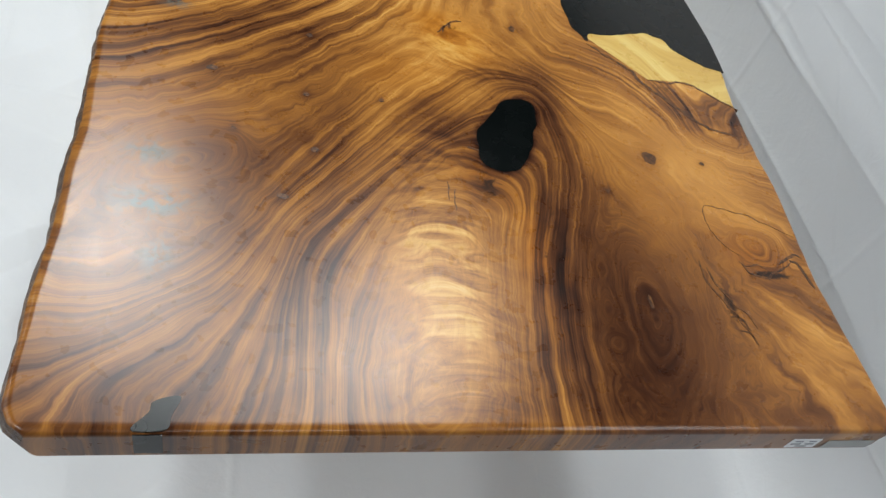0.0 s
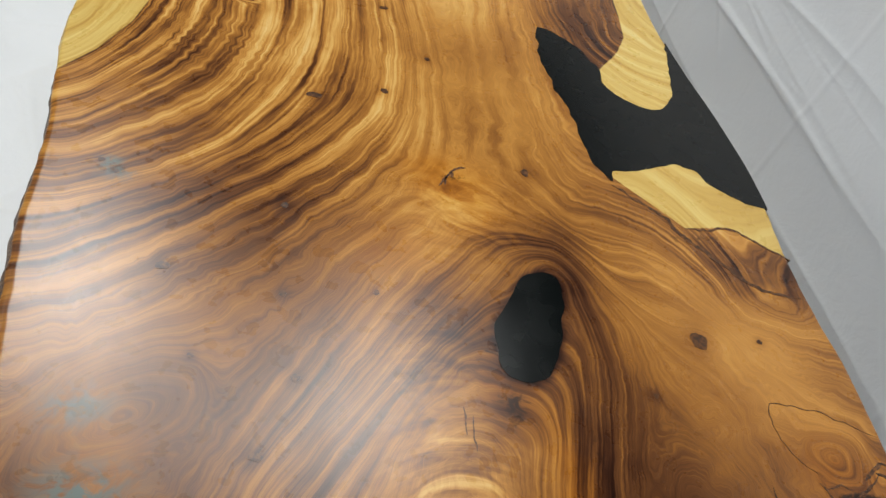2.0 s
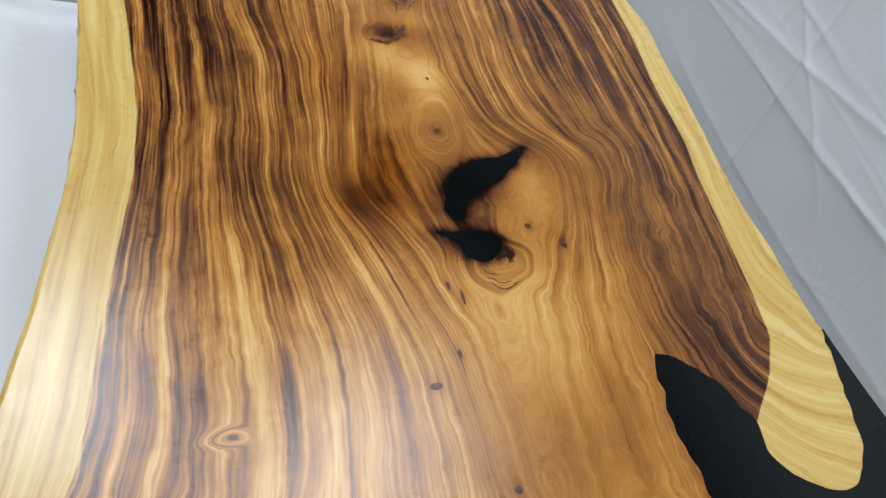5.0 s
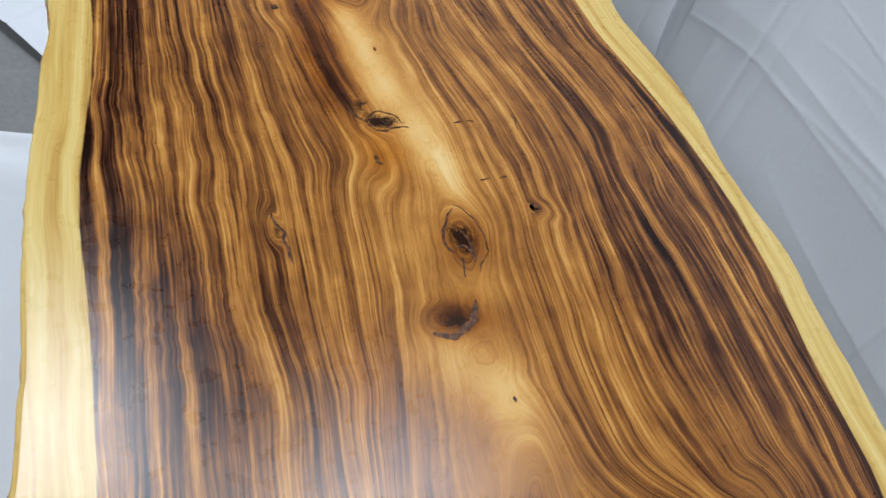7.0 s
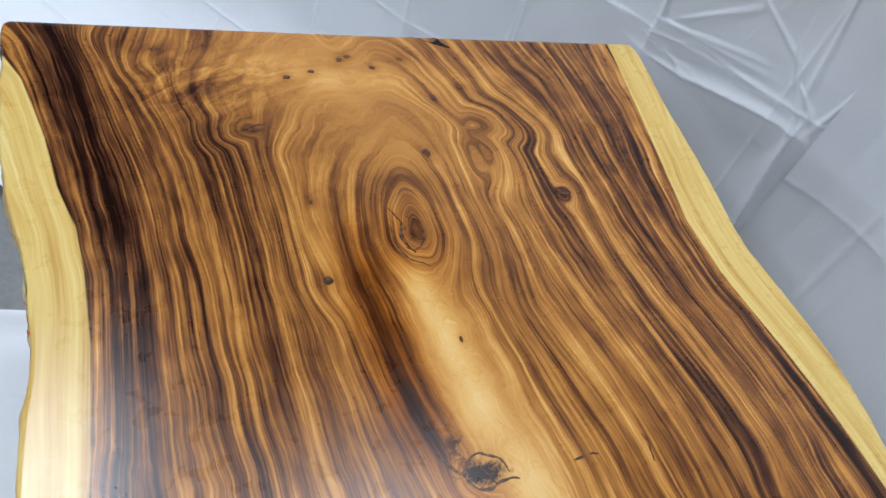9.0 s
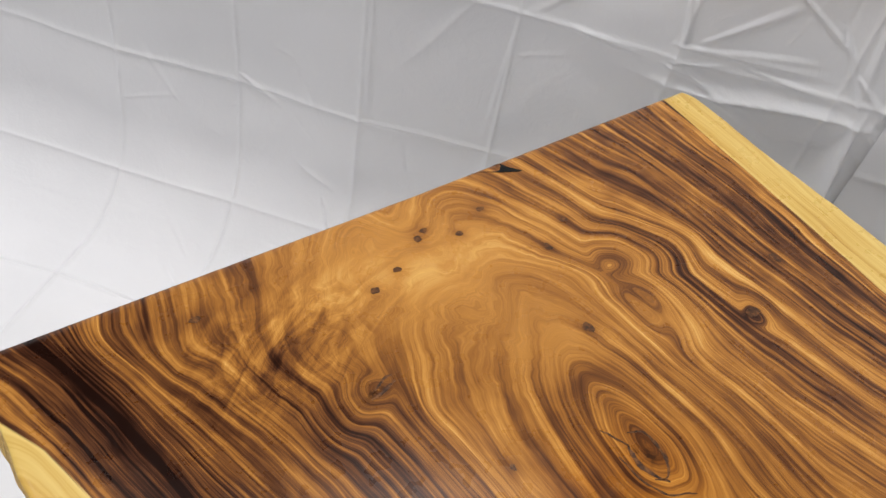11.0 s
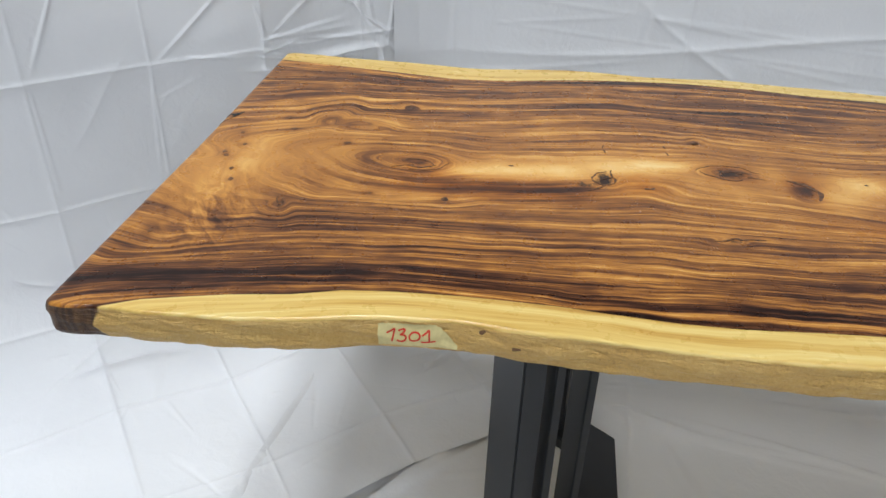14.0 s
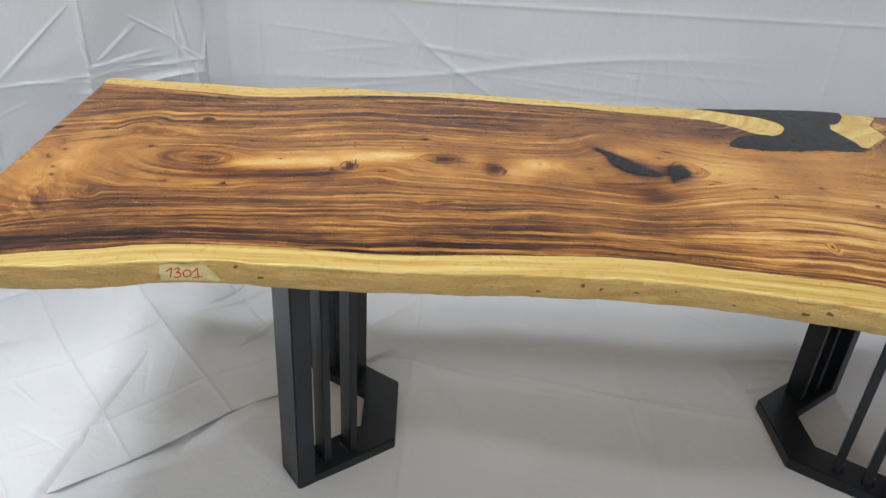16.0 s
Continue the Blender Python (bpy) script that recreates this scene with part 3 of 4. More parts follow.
DUSK = ((.14, .20, .09, .20, -.10), (-.42, .05, .13, .08, -.12), (.0, .03, .4, .03, -.06), (.16, .09, .09, .13, -.10), (.0, .365, .03, .04, -.14), (.075, .22, .022, .16, -.18), (-.25, .20, .04, .12, -.10), (.19, .15, .07, .12, -.10),
        (-.10, .73, .05, .05, -.12), (.40, .575, .07, .035, -.22), (-.30, .75, .2, .16, -.03), (.30, .10, .12, .12, -.04), (.055, .60, .07, .03, -.12), (.12, .52, .025, .06, -.14), (-.36, .38, .05, .06, -.10))
ARCH_SHADE = ((.04, .60, .09, .035, -.12), (-.06, .47, .05, .06, -.16), (.135, .45, .03, .12, -.18), (.10, .56, .05, .04, -.12), (.30, 1.12, .07, .12, -.16), (-.20, .40, .05, .08, -.10), (-.33, .25, .06, .06, -.10), (-.02, .69, .03, .02, -.16))
DUSK_FAR = ((.035, 2.33, .012, .06, -.10), (-.045, 2.34, .012, .06, -.12), (-.005, 2.405, .03, .012, -.10), (-.20, 1.80, .12, .45, -.07), (-.055, 2.06, .024, .06, -.22), (-.068, 2.16, .024, .09, -.18), (-.078, 2.27, .022, .08, -.14), (-.32, 2.15, .05, .35, -.03), (-.36, 2.45, .05, .12, -.04), (.03, 1.275, .06, .03, -.30), (.06, 1.37, .055, .045, -.25), (-.08, 1.355, .04, .045, -.28), (-.05, 1.43, .03, .05, -.14),
            (-.003, 2.385, .05, .028, -.20), (-.005, 2.32, .03, .04, -.16), (.01, 1.69, .03, .02, -.45), (.05, 1.80, .03, .04, -.12), (-.40, 2.60, .05, .10, -.14))
# dark, fissured spots: x, y, reach across, reach along, strength
FISSURE = ((.07, 1.385, .06, .034, .62), (.035, 1.272, .055, .028, .62), (.05, .46, .055, .085, .30), (.0, .36, .024, .035, .58), (.086, .30, .006, .06, .5), (.06, .235, .006, .04, .5), (.03, .10, .005, .08, .4), (.012, 1.687, .020, .010, .75), (.048, 1.803, .022, .030, .8), (-.009, 2.007, .034, .016, .8), (-.03, 2.04, .016, .02, .6), (-.006, 2.315, .024, .026, .5), (.036, 1.473, .010, .010, .5))
FISSURE_SMALL = (
           (.312, .185, .012, .05, .65), (.40, .236, .05, .011, .75), (-.168, 1.834, .008, .026, .55), (-.012, .706, .028, .008, .6), (-.181, 2.496, .020, .009, .6),
           (.07, 1.25, .03, .018, .45), (.159, 1.846, .007, .010, .6), (.34, .62, .07, .018, .5), (-.345, 1.33, .010, .10, .5), (.15, 1.435, .016, .010, .6), (.223, 2.372, .016, .010, .55))
# where the growth lines fade or stand out: x, y, reach across, reach along, weaker or stronger
FIGURE = ((-.26, .50, .12, .09, -.25), (.2, .04, .10, .07, -.4), (-.46, .30, .24, .36, -.15), (-.41, .34, .11, .13, -.45), (.10, .95, .18, .30, -.5), (.22, .18, .12, .22, -.40), (-.085, .18, .08, .22, -.6), (.30, .45, .16, .12, -.3), (.33, 1.25, .09, .2, -.4),
          (.38, .40, .14, .2, -.25), (.40, .575, .08, .05, .45), (-.22, .62, .2, .10, -.2), (.0, .68, .10, .08, -.4))
FIGURE_FAR = ((.04, 1.78, .05, .06, -.2), (.03, 1.48, .05, .06, -.25), (-.005, 2.16, .030, .10, -.8), (.03, 2.02, .030, .10, -.7), (-.10, 2.61, .16, .08, -.7), (.0, 2.48, .09, .06, -.45), (.02, 1.60, .05, .09, -.4), (.14, 1.36, .06, .07, -.5), (.0, 2.34, .05, .06, .25))
# grey-blue stain round small filled knots
STAIN = ((-.437, .368, .030, .020, .9), (-.426, .288, .040, .024, 1.1), (-.412, .212, .016, .022, 1.0), (-.427, .675, .022, .014, .8), (-.44, .69, .012, .010, .8))
# honey-dark, resin-soaked patches
AMBER = ((-.08, 1.355, .06, .05, .9), (-.05, 1.43, .04, .06, .8), (-.065, 2.10, .035, .09, .9), (-.08, 2.22, .03, .10, .8), (-.02, 1.95, .035, .05, .8), (.02, 1.69, .04, .03, .7), (.0, .66, .06, .05, .6), (-.03, .72, .06, .04, .6),
         (.05, .24, .03, .10, .7), (-.03, 2.30, .06, .06, .6), (-.10, 1.60, .03, .10, .5), (.05, 1.80, .03, .04, .6), (.0, .38, .04, .05, .5), (.39, .27, .06, .05, .6), (-.10, .58, .07, .05, .4))
# the feathered figure of the fork
FLAME = ((-.08, .20, .06, .21, 1.7), (.0, .66, .09, .07, .9), (-.14, 2.60, .12, .05, .5), (-.24, 2.58, .07, .06, 1.0))


def blobs(x, y, rows):
    out = np.zeros_like(x)
    for cx, cy, rx, ry, a in rows:
        out += a * np.exp(-((x - cx) / rx) ** 2 - ((y - cy) / ry) ** 2)
    return out


def sap_field(x, y):
    """Over zero in the sapwood; the scale is about a centimetre."""
    left = np.interp(y, SAPL_Y, SAPL_X) - x
    right = np.where(y > 0.86, x - np.interp(y, SAPR_Y, SAPR_X), -1)
    piece = np.minimum(np.minimum(y - np.interp(x, (.24, .33, .405, .45, .49), (.735, .640, .646, .614, .590)), 0.82 - y), x - .235)
    return np.clip(np.maximum(np.maximum(left, right), piece) / 0.012, -2, 2)


BELLY_Y, BELLY = (0, .1, .3, .5, .85, 1.2, 2.70), (.006, .012, .016, .014, .004, .002, .004)
EDGE_SHAPE = ((0, .05, .25, .55, .85, 1), (0.1, .35, .9, 1, .5, -.6))


def left_rim(y):
    return float(rim_left(y)) + 0.004 * noise.noise(Vector((y * 9, 3.1, 0.3))) + 0.0012 * noise.noise(Vector((y * 40, 5.5, 0.3)))


def left_face(y, down):
    """x of the left live edge, so far below the top."""
    belly = np.interp(y, BELLY_Y, BELLY) + 0.004 * noise.noise(Vector((y * 7, 6.6, 0.3)))
    lump = (noise.noise(Vector((y * 14, down * 60, 0.2))) * 0.004 + noise.noise(Vector((y * 55, down * 110, 3.2))) * 0.0022) * min(1, down / 0.01)
    return left_rim(y) - 0.0015 - belly * np.interp(down / THICK, *EDGE_SHAPE) - lump


# small filled knots: x, y, half width, half length
SPOTS_NEAR = ((-.372, .537, .010, .007), (-.238, .636, .007, .006), (-.245, .504, .006, .006), (-.138, .509, .005, .005), (-.235, .398, .007, .006), (-.276, .312, .009, .006),
              (.273, .448, .016, .016), (.365, .447, .006, .005), (.182, .371, .005, .005), (.192, .180, .004, .016), (-.339, .424, .005, .004), (.100, .726, .008, .010))
SPOTS_MID = ((-.191, .848, .013, .008), (-.087, .873, .008, .008), (-.009, .962, .006, .006), (-.064, 1.085, .010, .006), (-.027, 1.121, .003, .008), (-.017, 1.213, .003, .009), (-.003, 1.196, .003, .014),
             (-.449, .691, .006, .004), (-.431, .674, .004, .004), (.155, 1.266, .006, .010), (.115, 1.298, .006, .006), (.036, 1.475, .006, .006), (.049, 1.585, .003, .004), (.159, 1.846, .008, .008))
SPOTS_FAR = ((-.119, 2.599, .007, .006), (-.083, 2.612, .006, .005), (-.039, 2.638, .006, .006), (-.026, 2.646, .007, .005), (.008, 2.623, .006, .005), (.053, 2.643, .007, .005), (.085, 2.558, .006, .007),
             (.131, 2.582, .006, .004), (.046, 2.451, .008, .009), (.223, 2.372, .014, .008), (.318, 2.412, .007, .010), (-.122, 2.255, .008, .008), (-.123, 2.372, .003, .005), (.011, 2.161, .003, .006), (-.287, 2.653, .008, .005))


# resin-filled holes
HOLE = ((-.004, .440), (.004, .476), (.031, .510), (.047, .535), (.076, .547), (.100, .540), (.097, .502), (.079, .446), (.058, .404), (.034, .390), (.010, .395), (-.003, .407))
CLEFT = ((.109, 1.422), (.158, 1.441), (.108, 1.384), (.065, 1.360), (.040, 1.337), (.026, 1.310), (.012, 1.327), (.019, 1.364), (.043, 1.397), (.076, 1.417))
WEDGE = ((-.012, 1.294), (.026, 1.294), (.067, 1.286), (.062, 1.256), (.039, 1.245), (.018, 1.257), (.009, 1.279))


def margin(x, y):
    """Soaked wood round the resin-filled holes."""
    out = np.zeros_like(x)
    for outline, reach, depth in ((HOLE, .006, .30), (CLEFT, .006, .45), (WEDGE, .006, .42)):
        path = ragged(spline(outline, .003), .004, 45)
        px, py = np.array([p.x for p in path]), np.array([p.y for p in path])
        near = np.flatnonzero((x > px.min() - .06) & (x < px.max() + .06) & (y > py.min() - .06) & (y < py.max() + .06))
        d = np.sqrt(((x[near, None] - px) ** 2 + (y[near, None] - py) ** 2).min(1))
        out[near] -= depth * np.exp(-(d / reach)) * (1 + .6 * warp(x[near], y[near], 60, 8.0))
    return out


def slab_mesh():
    ys = np.concatenate(([0.0, 0.0012, 0.004], np.linspace(0.009, LENGTH - 0.009, 640), [LENGTH - 0.004, LENGTH - 0.0012, LENGTH]))
    drop = np.concatenate(([0.007, 0.003, 0.0008], np.zeros(640), [0.0008, 0.003, 0.007]))
    inlay = np.clip((ys - 0.69) / 0.01, 0, 1) * np.clip((1.095 - ys) / 0.01, 0, 1)
    l = rim_left(ys) + wobble(ys, 3.1, 9, 0.004) + wobble(ys, 5.5, 40, 0.0012)
    r = rim_right(ys) + wobble(ys, 8.2, 9, 0.004) * (1 - inlay) + wobble(ys, 2.5, 40, 0.0012) * (1 - inlay) - 0.006 * inlay
    us = np.linspace(0, 1, 262)
    rows, n_top, prof = len(ys), len(us), 12
    # the live edge: out and down from the rim
    belly = np.interp(ys, BELLY_Y, BELLY) + wobble(ys, 6.6, 7, 0.004)
    belly_r = 0.003 + wobble(ys, 1.6, 7, 0.004) * (1 - inlay)
    a = np.linspace(0, 1, prof + 1)[1:]
    down = np.concatenate(([0.0015, 0.004, 0.009], np.linspace(0.015, THICK, prof - 3)))
    verts = np.zeros((rows, prof * 2 + n_top, 3))
    top = TOP - drop
    for i in range(rows):
        shape = np.interp(down / THICK, *EDGE_SHAPE)
        lump = np.array([noise.noise(Vector((ys[i] * 14, d * 60, 0.2))) * 0.004 + noise.noise(Vector((ys[i] * 55, d * 110, 3.2))) * 0.0022 for d in down]) * np.minimum(1, down / 0.01)
        lump_r = np.array([noise.noise(Vector((ys[i] * 14, d * 60, 7.2))) for d in down]) * 0.004 * np.minimum(1, down / 0.01) * (1 - inlay[i])
        xl = l[i] - 0.0015 - belly[i] * shape - lump
        xr = r[i] + 0.0015 + belly_r[i] * shape + lump_r
        verts[i, :prof, 0], verts[i, :prof, 2] = xl[::-1], (TOP - np.maximum(down, drop[i]))[::-1]
        verts[i, prof:prof + n_top, 0], verts[i, prof:prof + n_top, 2] = l[i] + (r[i] - l[i]) * us, top[i]
        verts[i, prof + n_top:, 0], verts[i, prof + n_top:, 2] = xr, TOP - np.maximum(down, drop[i])
        verts[i, :, 1] = ys[i]
    cols = verts.shape[1]
    flat = verts.reshape(-1, 3)
    # the far end is cut slightly askew
    flat[:, 1] += .007 * np.clip(-flat[:, 0] / .46, 0, 1) * np.clip((flat[:, 1] - 2.5) / .2, 0, 1)
    idx = np.arange(rows * cols).reshape(rows, cols)
    quads = np.stack((idx[:-1, :-1], idx[:-1, 1:], idx[1:, 1:], idx[1:, :-1]), -1).reshape(-1, 4)
    under = np.stack((idx[:-1, -1], idx[:-1, 0], idx[1:, 0], idx[1:, -1]), -1)
    faces = [tuple(q) for q in quads.tolist()] + [tuple(q) for q in under.tolist()]
    # end caps, from the rim down to the underside
    extra, base = [], len(flat)
    for i, turn in ((0, 1), (rows - 1, -1)):
        ring = idx[i, prof:prof + n_top]
        low = np.arange(n_top) + base + len(extra)
        x0, x1 = flat[idx[i, 0], 0], flat[idx[i, -1], 0]
        for k in range(n_top):
            extra.append((x0 + (x1 - x0) * us[k], flat[ring[k], 1], TOP - THICK))
        for k in range(n_top - 1):
            f = (ring[k], low[k], low[k + 1], ring[k + 1])
            faces.append(tuple(int(v) for v in (f if turn > 0 else f[::-1])))
        for side in (range(prof), range(prof + n_top, cols)):
            chain = [int(idx[i, k]) for k in side]
            corner = [int(ring[0]), int(low[0])] if side.start == 0 else [int(low[-1]), int(ring[-1])]
            loop = chain + corner[:1] if side.start == 0 else corner[1:] + chain
            faces.append(tuple(loop if turn < 0 else loop[::-1]))
    allv = np.vstack((flat, np.array(extra)))
    me = mesh_of("tabletop", allv.tolist(), faces, [WOOD, EDGE], smooth=True)
    x, y, z = allv[:, 0], allv[:, 1], allv[:, 2]
    sap = sap_field(x, y)
    halos = [(cx, cy, rx * 1.3 + .002, ry * 1.5 + .003, -.12) for cx, cy, rx, ry in SPOTS_NEAR + SPOTS_MID + SPOTS_FAR]
    tone = sum(blobs(x, y, rows) for rows in (PALE, PALE_FAR, SWEEP, DUSK, ARCH_SHADE, DUSK_FAR))
    sl, sr = np.interp(y, SAPL_Y, SAPL_X), np.where(y > 0.99, np.interp(y, SAPR_Y, SAPR_X), 0.9)
    tone -= 0.17 * np.exp(-np.clip(x - sl, 0, 9) / 0.06) * np.clip((y - .75) / .2, 0, 1) + 0.10 * np.exp(-np.clip(sr - x, 0, 9) / 0.06)
    tone += .05 * np.clip((y - 1.3) / .2, 0, 1) * np.clip((x - .12) / .1, 0, 1)
    tone += np.clip((y - 1.2) / .2, 0, 1) * (.11 * np.exp(-((x - .0) / .17) ** 2) - .07 * np.clip(np.abs(x) / .3, 0, 1) ** 2)
    for name, values in (("ring", ring_field(x, y)), ("tone", tone + blobs(x, y, halos) + margin(x, y)), ("sap", sap), ("dark", blobs(x, y, FISSURE) + blobs(x, y, FISSURE_SMALL)), ("figure", blobs(x, y, FIGURE) + blobs(x, y, FIGURE_FAR)), ("feather", blobs(x, y, FLAME)), ("amber", blobs(x, y, AMBER)), ("stain", blobs(x, y, STAIN))):
        me.attributes.new(name, "FLOAT", "POINT").data.foreach_set("value", np.asarray(values, dtype=np.float32))
    side = (quads[:, 0] % cols < prof - 2) | (quads[:, 0] % cols > prof + n_top)
    mats = np.zeros(len(me.polygons), dtype=np.int32)
    mats[:len(quads)] = side
    me.polygons.foreach_set("material_index", mats)
    rounded = np.ones(len(me.polygons), dtype=bool)
    rounded[len(quads) + len(under):] = False
    me.polygons.foreach_set("use_smooth", rounded)
    return me


table = tagged(new("dining_table"), "live-edge wood slab table with black resin and steel pedestals", "dining table")
table.location = (0, 1.35, 0)
SHIFT = Matrix.Translation((0, -1.35, 0))


def table_part(name, me, parent=None, label=""):
    ob = part(name, me, parent or table, label)
    if parent is None:
        ob.matrix_parent_inverse = SHIFT
    return ob


slab = table_part("tabletop", slab_mesh(), None, "glossy brown live-edge wood slab with pale sapwood rims")

# resin inlays, level with the wood
POOL = ((.209, 1.097), (.196, 1.01), (.199, .942), (.212, .869), (.215, .80), (.222, .754), (.237, .722), (.246, .741), (.301, .754), (.355, .771), (.389, .765), (.424, .725), (.462, .698))
POOL_TONGUE = ((.450, 1.017), (.426, .944), (.398, .909), (.368, .902), (.330, .915), (.298, .954), (.301, .995), (.287, 1.022), (.278, 1.049), (.240, 1.082))
shore = ragged(spline(POOL, closed=False), 0.006, 45)
lip = [Vector((float(rim_right(y)) + 0.0045, y)) for y in np.linspace(.682, 1.103, 60)]
bay = ragged(spline(((.4725, 1.103),) + POOL_TONGUE + ((.209, 1.097),), closed=False), 0.005, 45)
table_part("resin_pool", prism("resin_pool", shore + lip[1:] + bay[1:-1], TOP + 0.0006, TOP - THICK + 0.001, RESIN), slab, "black resin inlay filling a gap in the slab")
for outline in (HOLE, CLEFT, WEDGE):
    table_part("resin_filling", prism("resin_filling", ragged(spline(outline, .003), .004, 45), TOP + 0.0006, TOP - 0.03, RESIN), slab, "black resin filling in a knot hole")
for outline in (((-.416, .004), (-.402, .022), (-.399, .033), (-.384, .039), (-.373, .038), (-.380, .019), (-.385, .004)),
                ((.083, 2.6985), (.098, 2.692), (.118, 2.681), (.142, 2.672), (.130, 2.686), (.121, 2.6985))):
    me = prism("resin_filling", spline(outline, 0.002), TOP + 0.0006, TOP - THICK + 0.002, RESIN)
    for v in me.vertices:
        if v.co.z > TOP and v.co.y > 1:
            v.co.z -= float(np.interp(min(v.co.y, LENGTH - v.co.y), (0, .0012, .004, .009), (.007, .003, .0008, 0)))
    table_part("resin_filling", me, slab, "black resin filling at the end grain")

table_part("resin_filling", bm_mesh("resin_filling", box_bm((.033, .0084, THICK - .002), .003, pose(-.4008, .0038, TOP - .0004 - (THICK - .002) / 2)), RESIN), slab, "black resin filling at the end grain")
rng = random.Random(7)


def crack(points, width, seed, material=None, taper=True):
    """A dark, filled fissure of uneven width along a line."""
    mid = ragged(spline(points, .003, closed=False), .004, 70)
    n, left, right = len(mid), [], []
    for k, p in enumerate(mid):
        d = (mid[min(k + 1, n - 1)] - mid[max(k - 1, 0)]).normalized()
        side = Vector((-d.y, d.x))
        f = math.sin(math.pi * min(1, max(0, (k + .5) / n))) ** .5 if taper else 1
        w = width * f * (.55 + .9 * abs(noise.noise(Vector((p.x * 130, p.y * 130, seed)))) + .5 * abs(noise.noise(Vector((k * .9, seed, 2)))))
        left.append(p + side * w)
        right.append(p - side * w * (.5 + .5 * abs(noise.noise(Vector((k * .7, seed, 5))))))
    table_part("crack", prism("crack", left + right[::-1], TOP + .0004, TOP - .006, material or KNOT), slab)


CRACKS = (
    (((.290, .255), (.290, .225), (.298, .196), (.312, .169), (.321, .145), (.330, .120)), .0022),
    (((.297, .244), (.304, .212), (.318, .185), (.334, .164), (.340, .145)), .0018),
    (((.305, .163), (.321, .158), (.328, .140)), .0022),
    (((.310, .142), (.323, .136), (.327, .121)), .0016),
    (((.356, .256), (.365, .237), (.387, .231), (.416, .244), (.445, .262)), .0026),
    (((.360, .248), (.383, .253), (.400, .246)), .0016),
    (((.443, .265), (.455, .254), (.459, .237), (.466, .216)), .0042),
    (((.424, .257), (.454, .274), (.468, .269)), .0030))
RIM_CRACKS = (
    (((.361, .268), (.336, .296), (.329, .331), (.337, .356), (.365, .355), (.410, .342), (.475, .309)), .0010),
    (((.238, .716), (.262, .690), (.299, .663), (.315, .629), (.348, .594), (.399, .540), (.446, .522), (.470, .520)), .0045),
    (((.330, .640), (.365, .636), (.405, .644), (.450, .614), (.486, .590)), .003),
    (((.012, .728), (-.006, .722), (-.023, .705), (-.034, .690)), .003), (((-.010, .718), (-.012, .705)), .002), (((-.020, .708), (-.026, .694)), .002),
    (((-.020, .432), (-.008, .428), (.002, .424)), .002), (((-.058, .36), (-.062, .33)), .0012), (((-.050, .35), (-.055, .31)), .0012))
KNOT_CRACKS = (
    (((.051, 1.857), (.066, 1.843), (.076, 1.813), (.075, 1.781), (.059, 1.750)), .0016),
    (((.049, 1.852), (.031, 1.823), (.025, 1.796), (.035, 1.782)), .0028),
    (((.051, 1.815), (.057, 1.793), (.058, 1.762)), .0028),
    (((.037, 1.788), (.050, 1.790), (.056, 1.776)), .0030),
    (((.040, 1.774), (.039, 1.746)), .0020),
    (((.041, 1.712), (.026, 1.684), (.005, 1.670), (-.019, 1.672)), .0062),
    (((-.174, 1.859), (-.167, 1.837), (-.161, 1.811), (-.156, 1.783)), .0028),
    (((.156, 1.853), (.157, 1.838), (.168, 1.841)), .0022),
    (((-.054, 2.035), (-.046, 2.023), (-.035, 2.010)), .0030),
    (((-.033, 2.008), (-.015, 2.028), (.008, 2.021), (.019, 2.002)), .0018),
    (((-.028, 2.003), (-.016, 1.990), (.008, 1.995), (.026, 1.996)), .0024),
    (((-.012, 2.014), (-.004, 2.005), (-.001, 1.993)), .0020),
    (((-.031, 1.945), (-.028, 1.934), (-.023, 1.928)), .0036))
CRACKS_FAR = (
    (((-.008, 2.343), (.006, 2.332), (.005, 2.308), (-.008, 2.290), (-.019, 2.295)), .0020),
    (((-.016, 2.333), (-.022, 2.314), (-.016, 2.298), (-.010, 2.285)), .0026),
    (((-.034, 2.329), (-.032, 2.295), (-.016, 2.273), (.002, 2.265)), .0014),
    (((-.032, 2.356), (-.022, 2.343), (-.016, 2.328)), .0014),
    (((.093, 2.005), (.104, 2.006)), .0020),
    (((.111, 2.006), (.120, 2.007)), .0016),
    (((.101, 1.896), (.112, 1.898)), .0020),
    (((.128, 1.900), (.137, 1.902)), .0020),
    (((.182, 2.020), (.184, 2.003), (.183, 1.988)), .0016),
    (((.157, 1.852), (.160, 1.842), (.170, 1.844)), .0024),
    (((.034, 1.223), (.048, 1.213), (.064, 1.212)), .0010),
    (((.037, 1.212), (.051, 1.204), (.072, 1.210)), .0010),
    (((.032, 1.235), (.039, 1.228), (.051, 1.223)), .0010),
    (((-.193, 2.493), (-.178, 2.496), (-.159, 2.500)), .0024),
    (((-.182, 2.501), (-.171, 2.507), (-.159, 2.506)), .0018))
for seed, (points, width) in enumerate(CRACKS + RIM_CRACKS + KNOT_CRACKS + CRACKS_FAR):
    crack(points, width, seed * 1.37)

for rows in (SPOTS_NEAR, SPOTS_MID, SPOTS_FAR):
    for cx, cy, rx, ry in rows:
        turn, out = rng.uniform(0, 6.28), []
        for k in range(16):
            a = k * math.tau / 16
            q = .72 + 0.30 * noise.noise(Vector((math.cos(a) * 1.3 + cx * 90, math.sin(a) * 1.3 + cy * 70, turn)))
            out.append(Vector((cx + rx * q * math.cos(a), cy + ry * q * math.sin(a))))
        table_part("knot", prism("knot", out, TOP + 0.0004, TOP - 0.012, KNOT), slab)


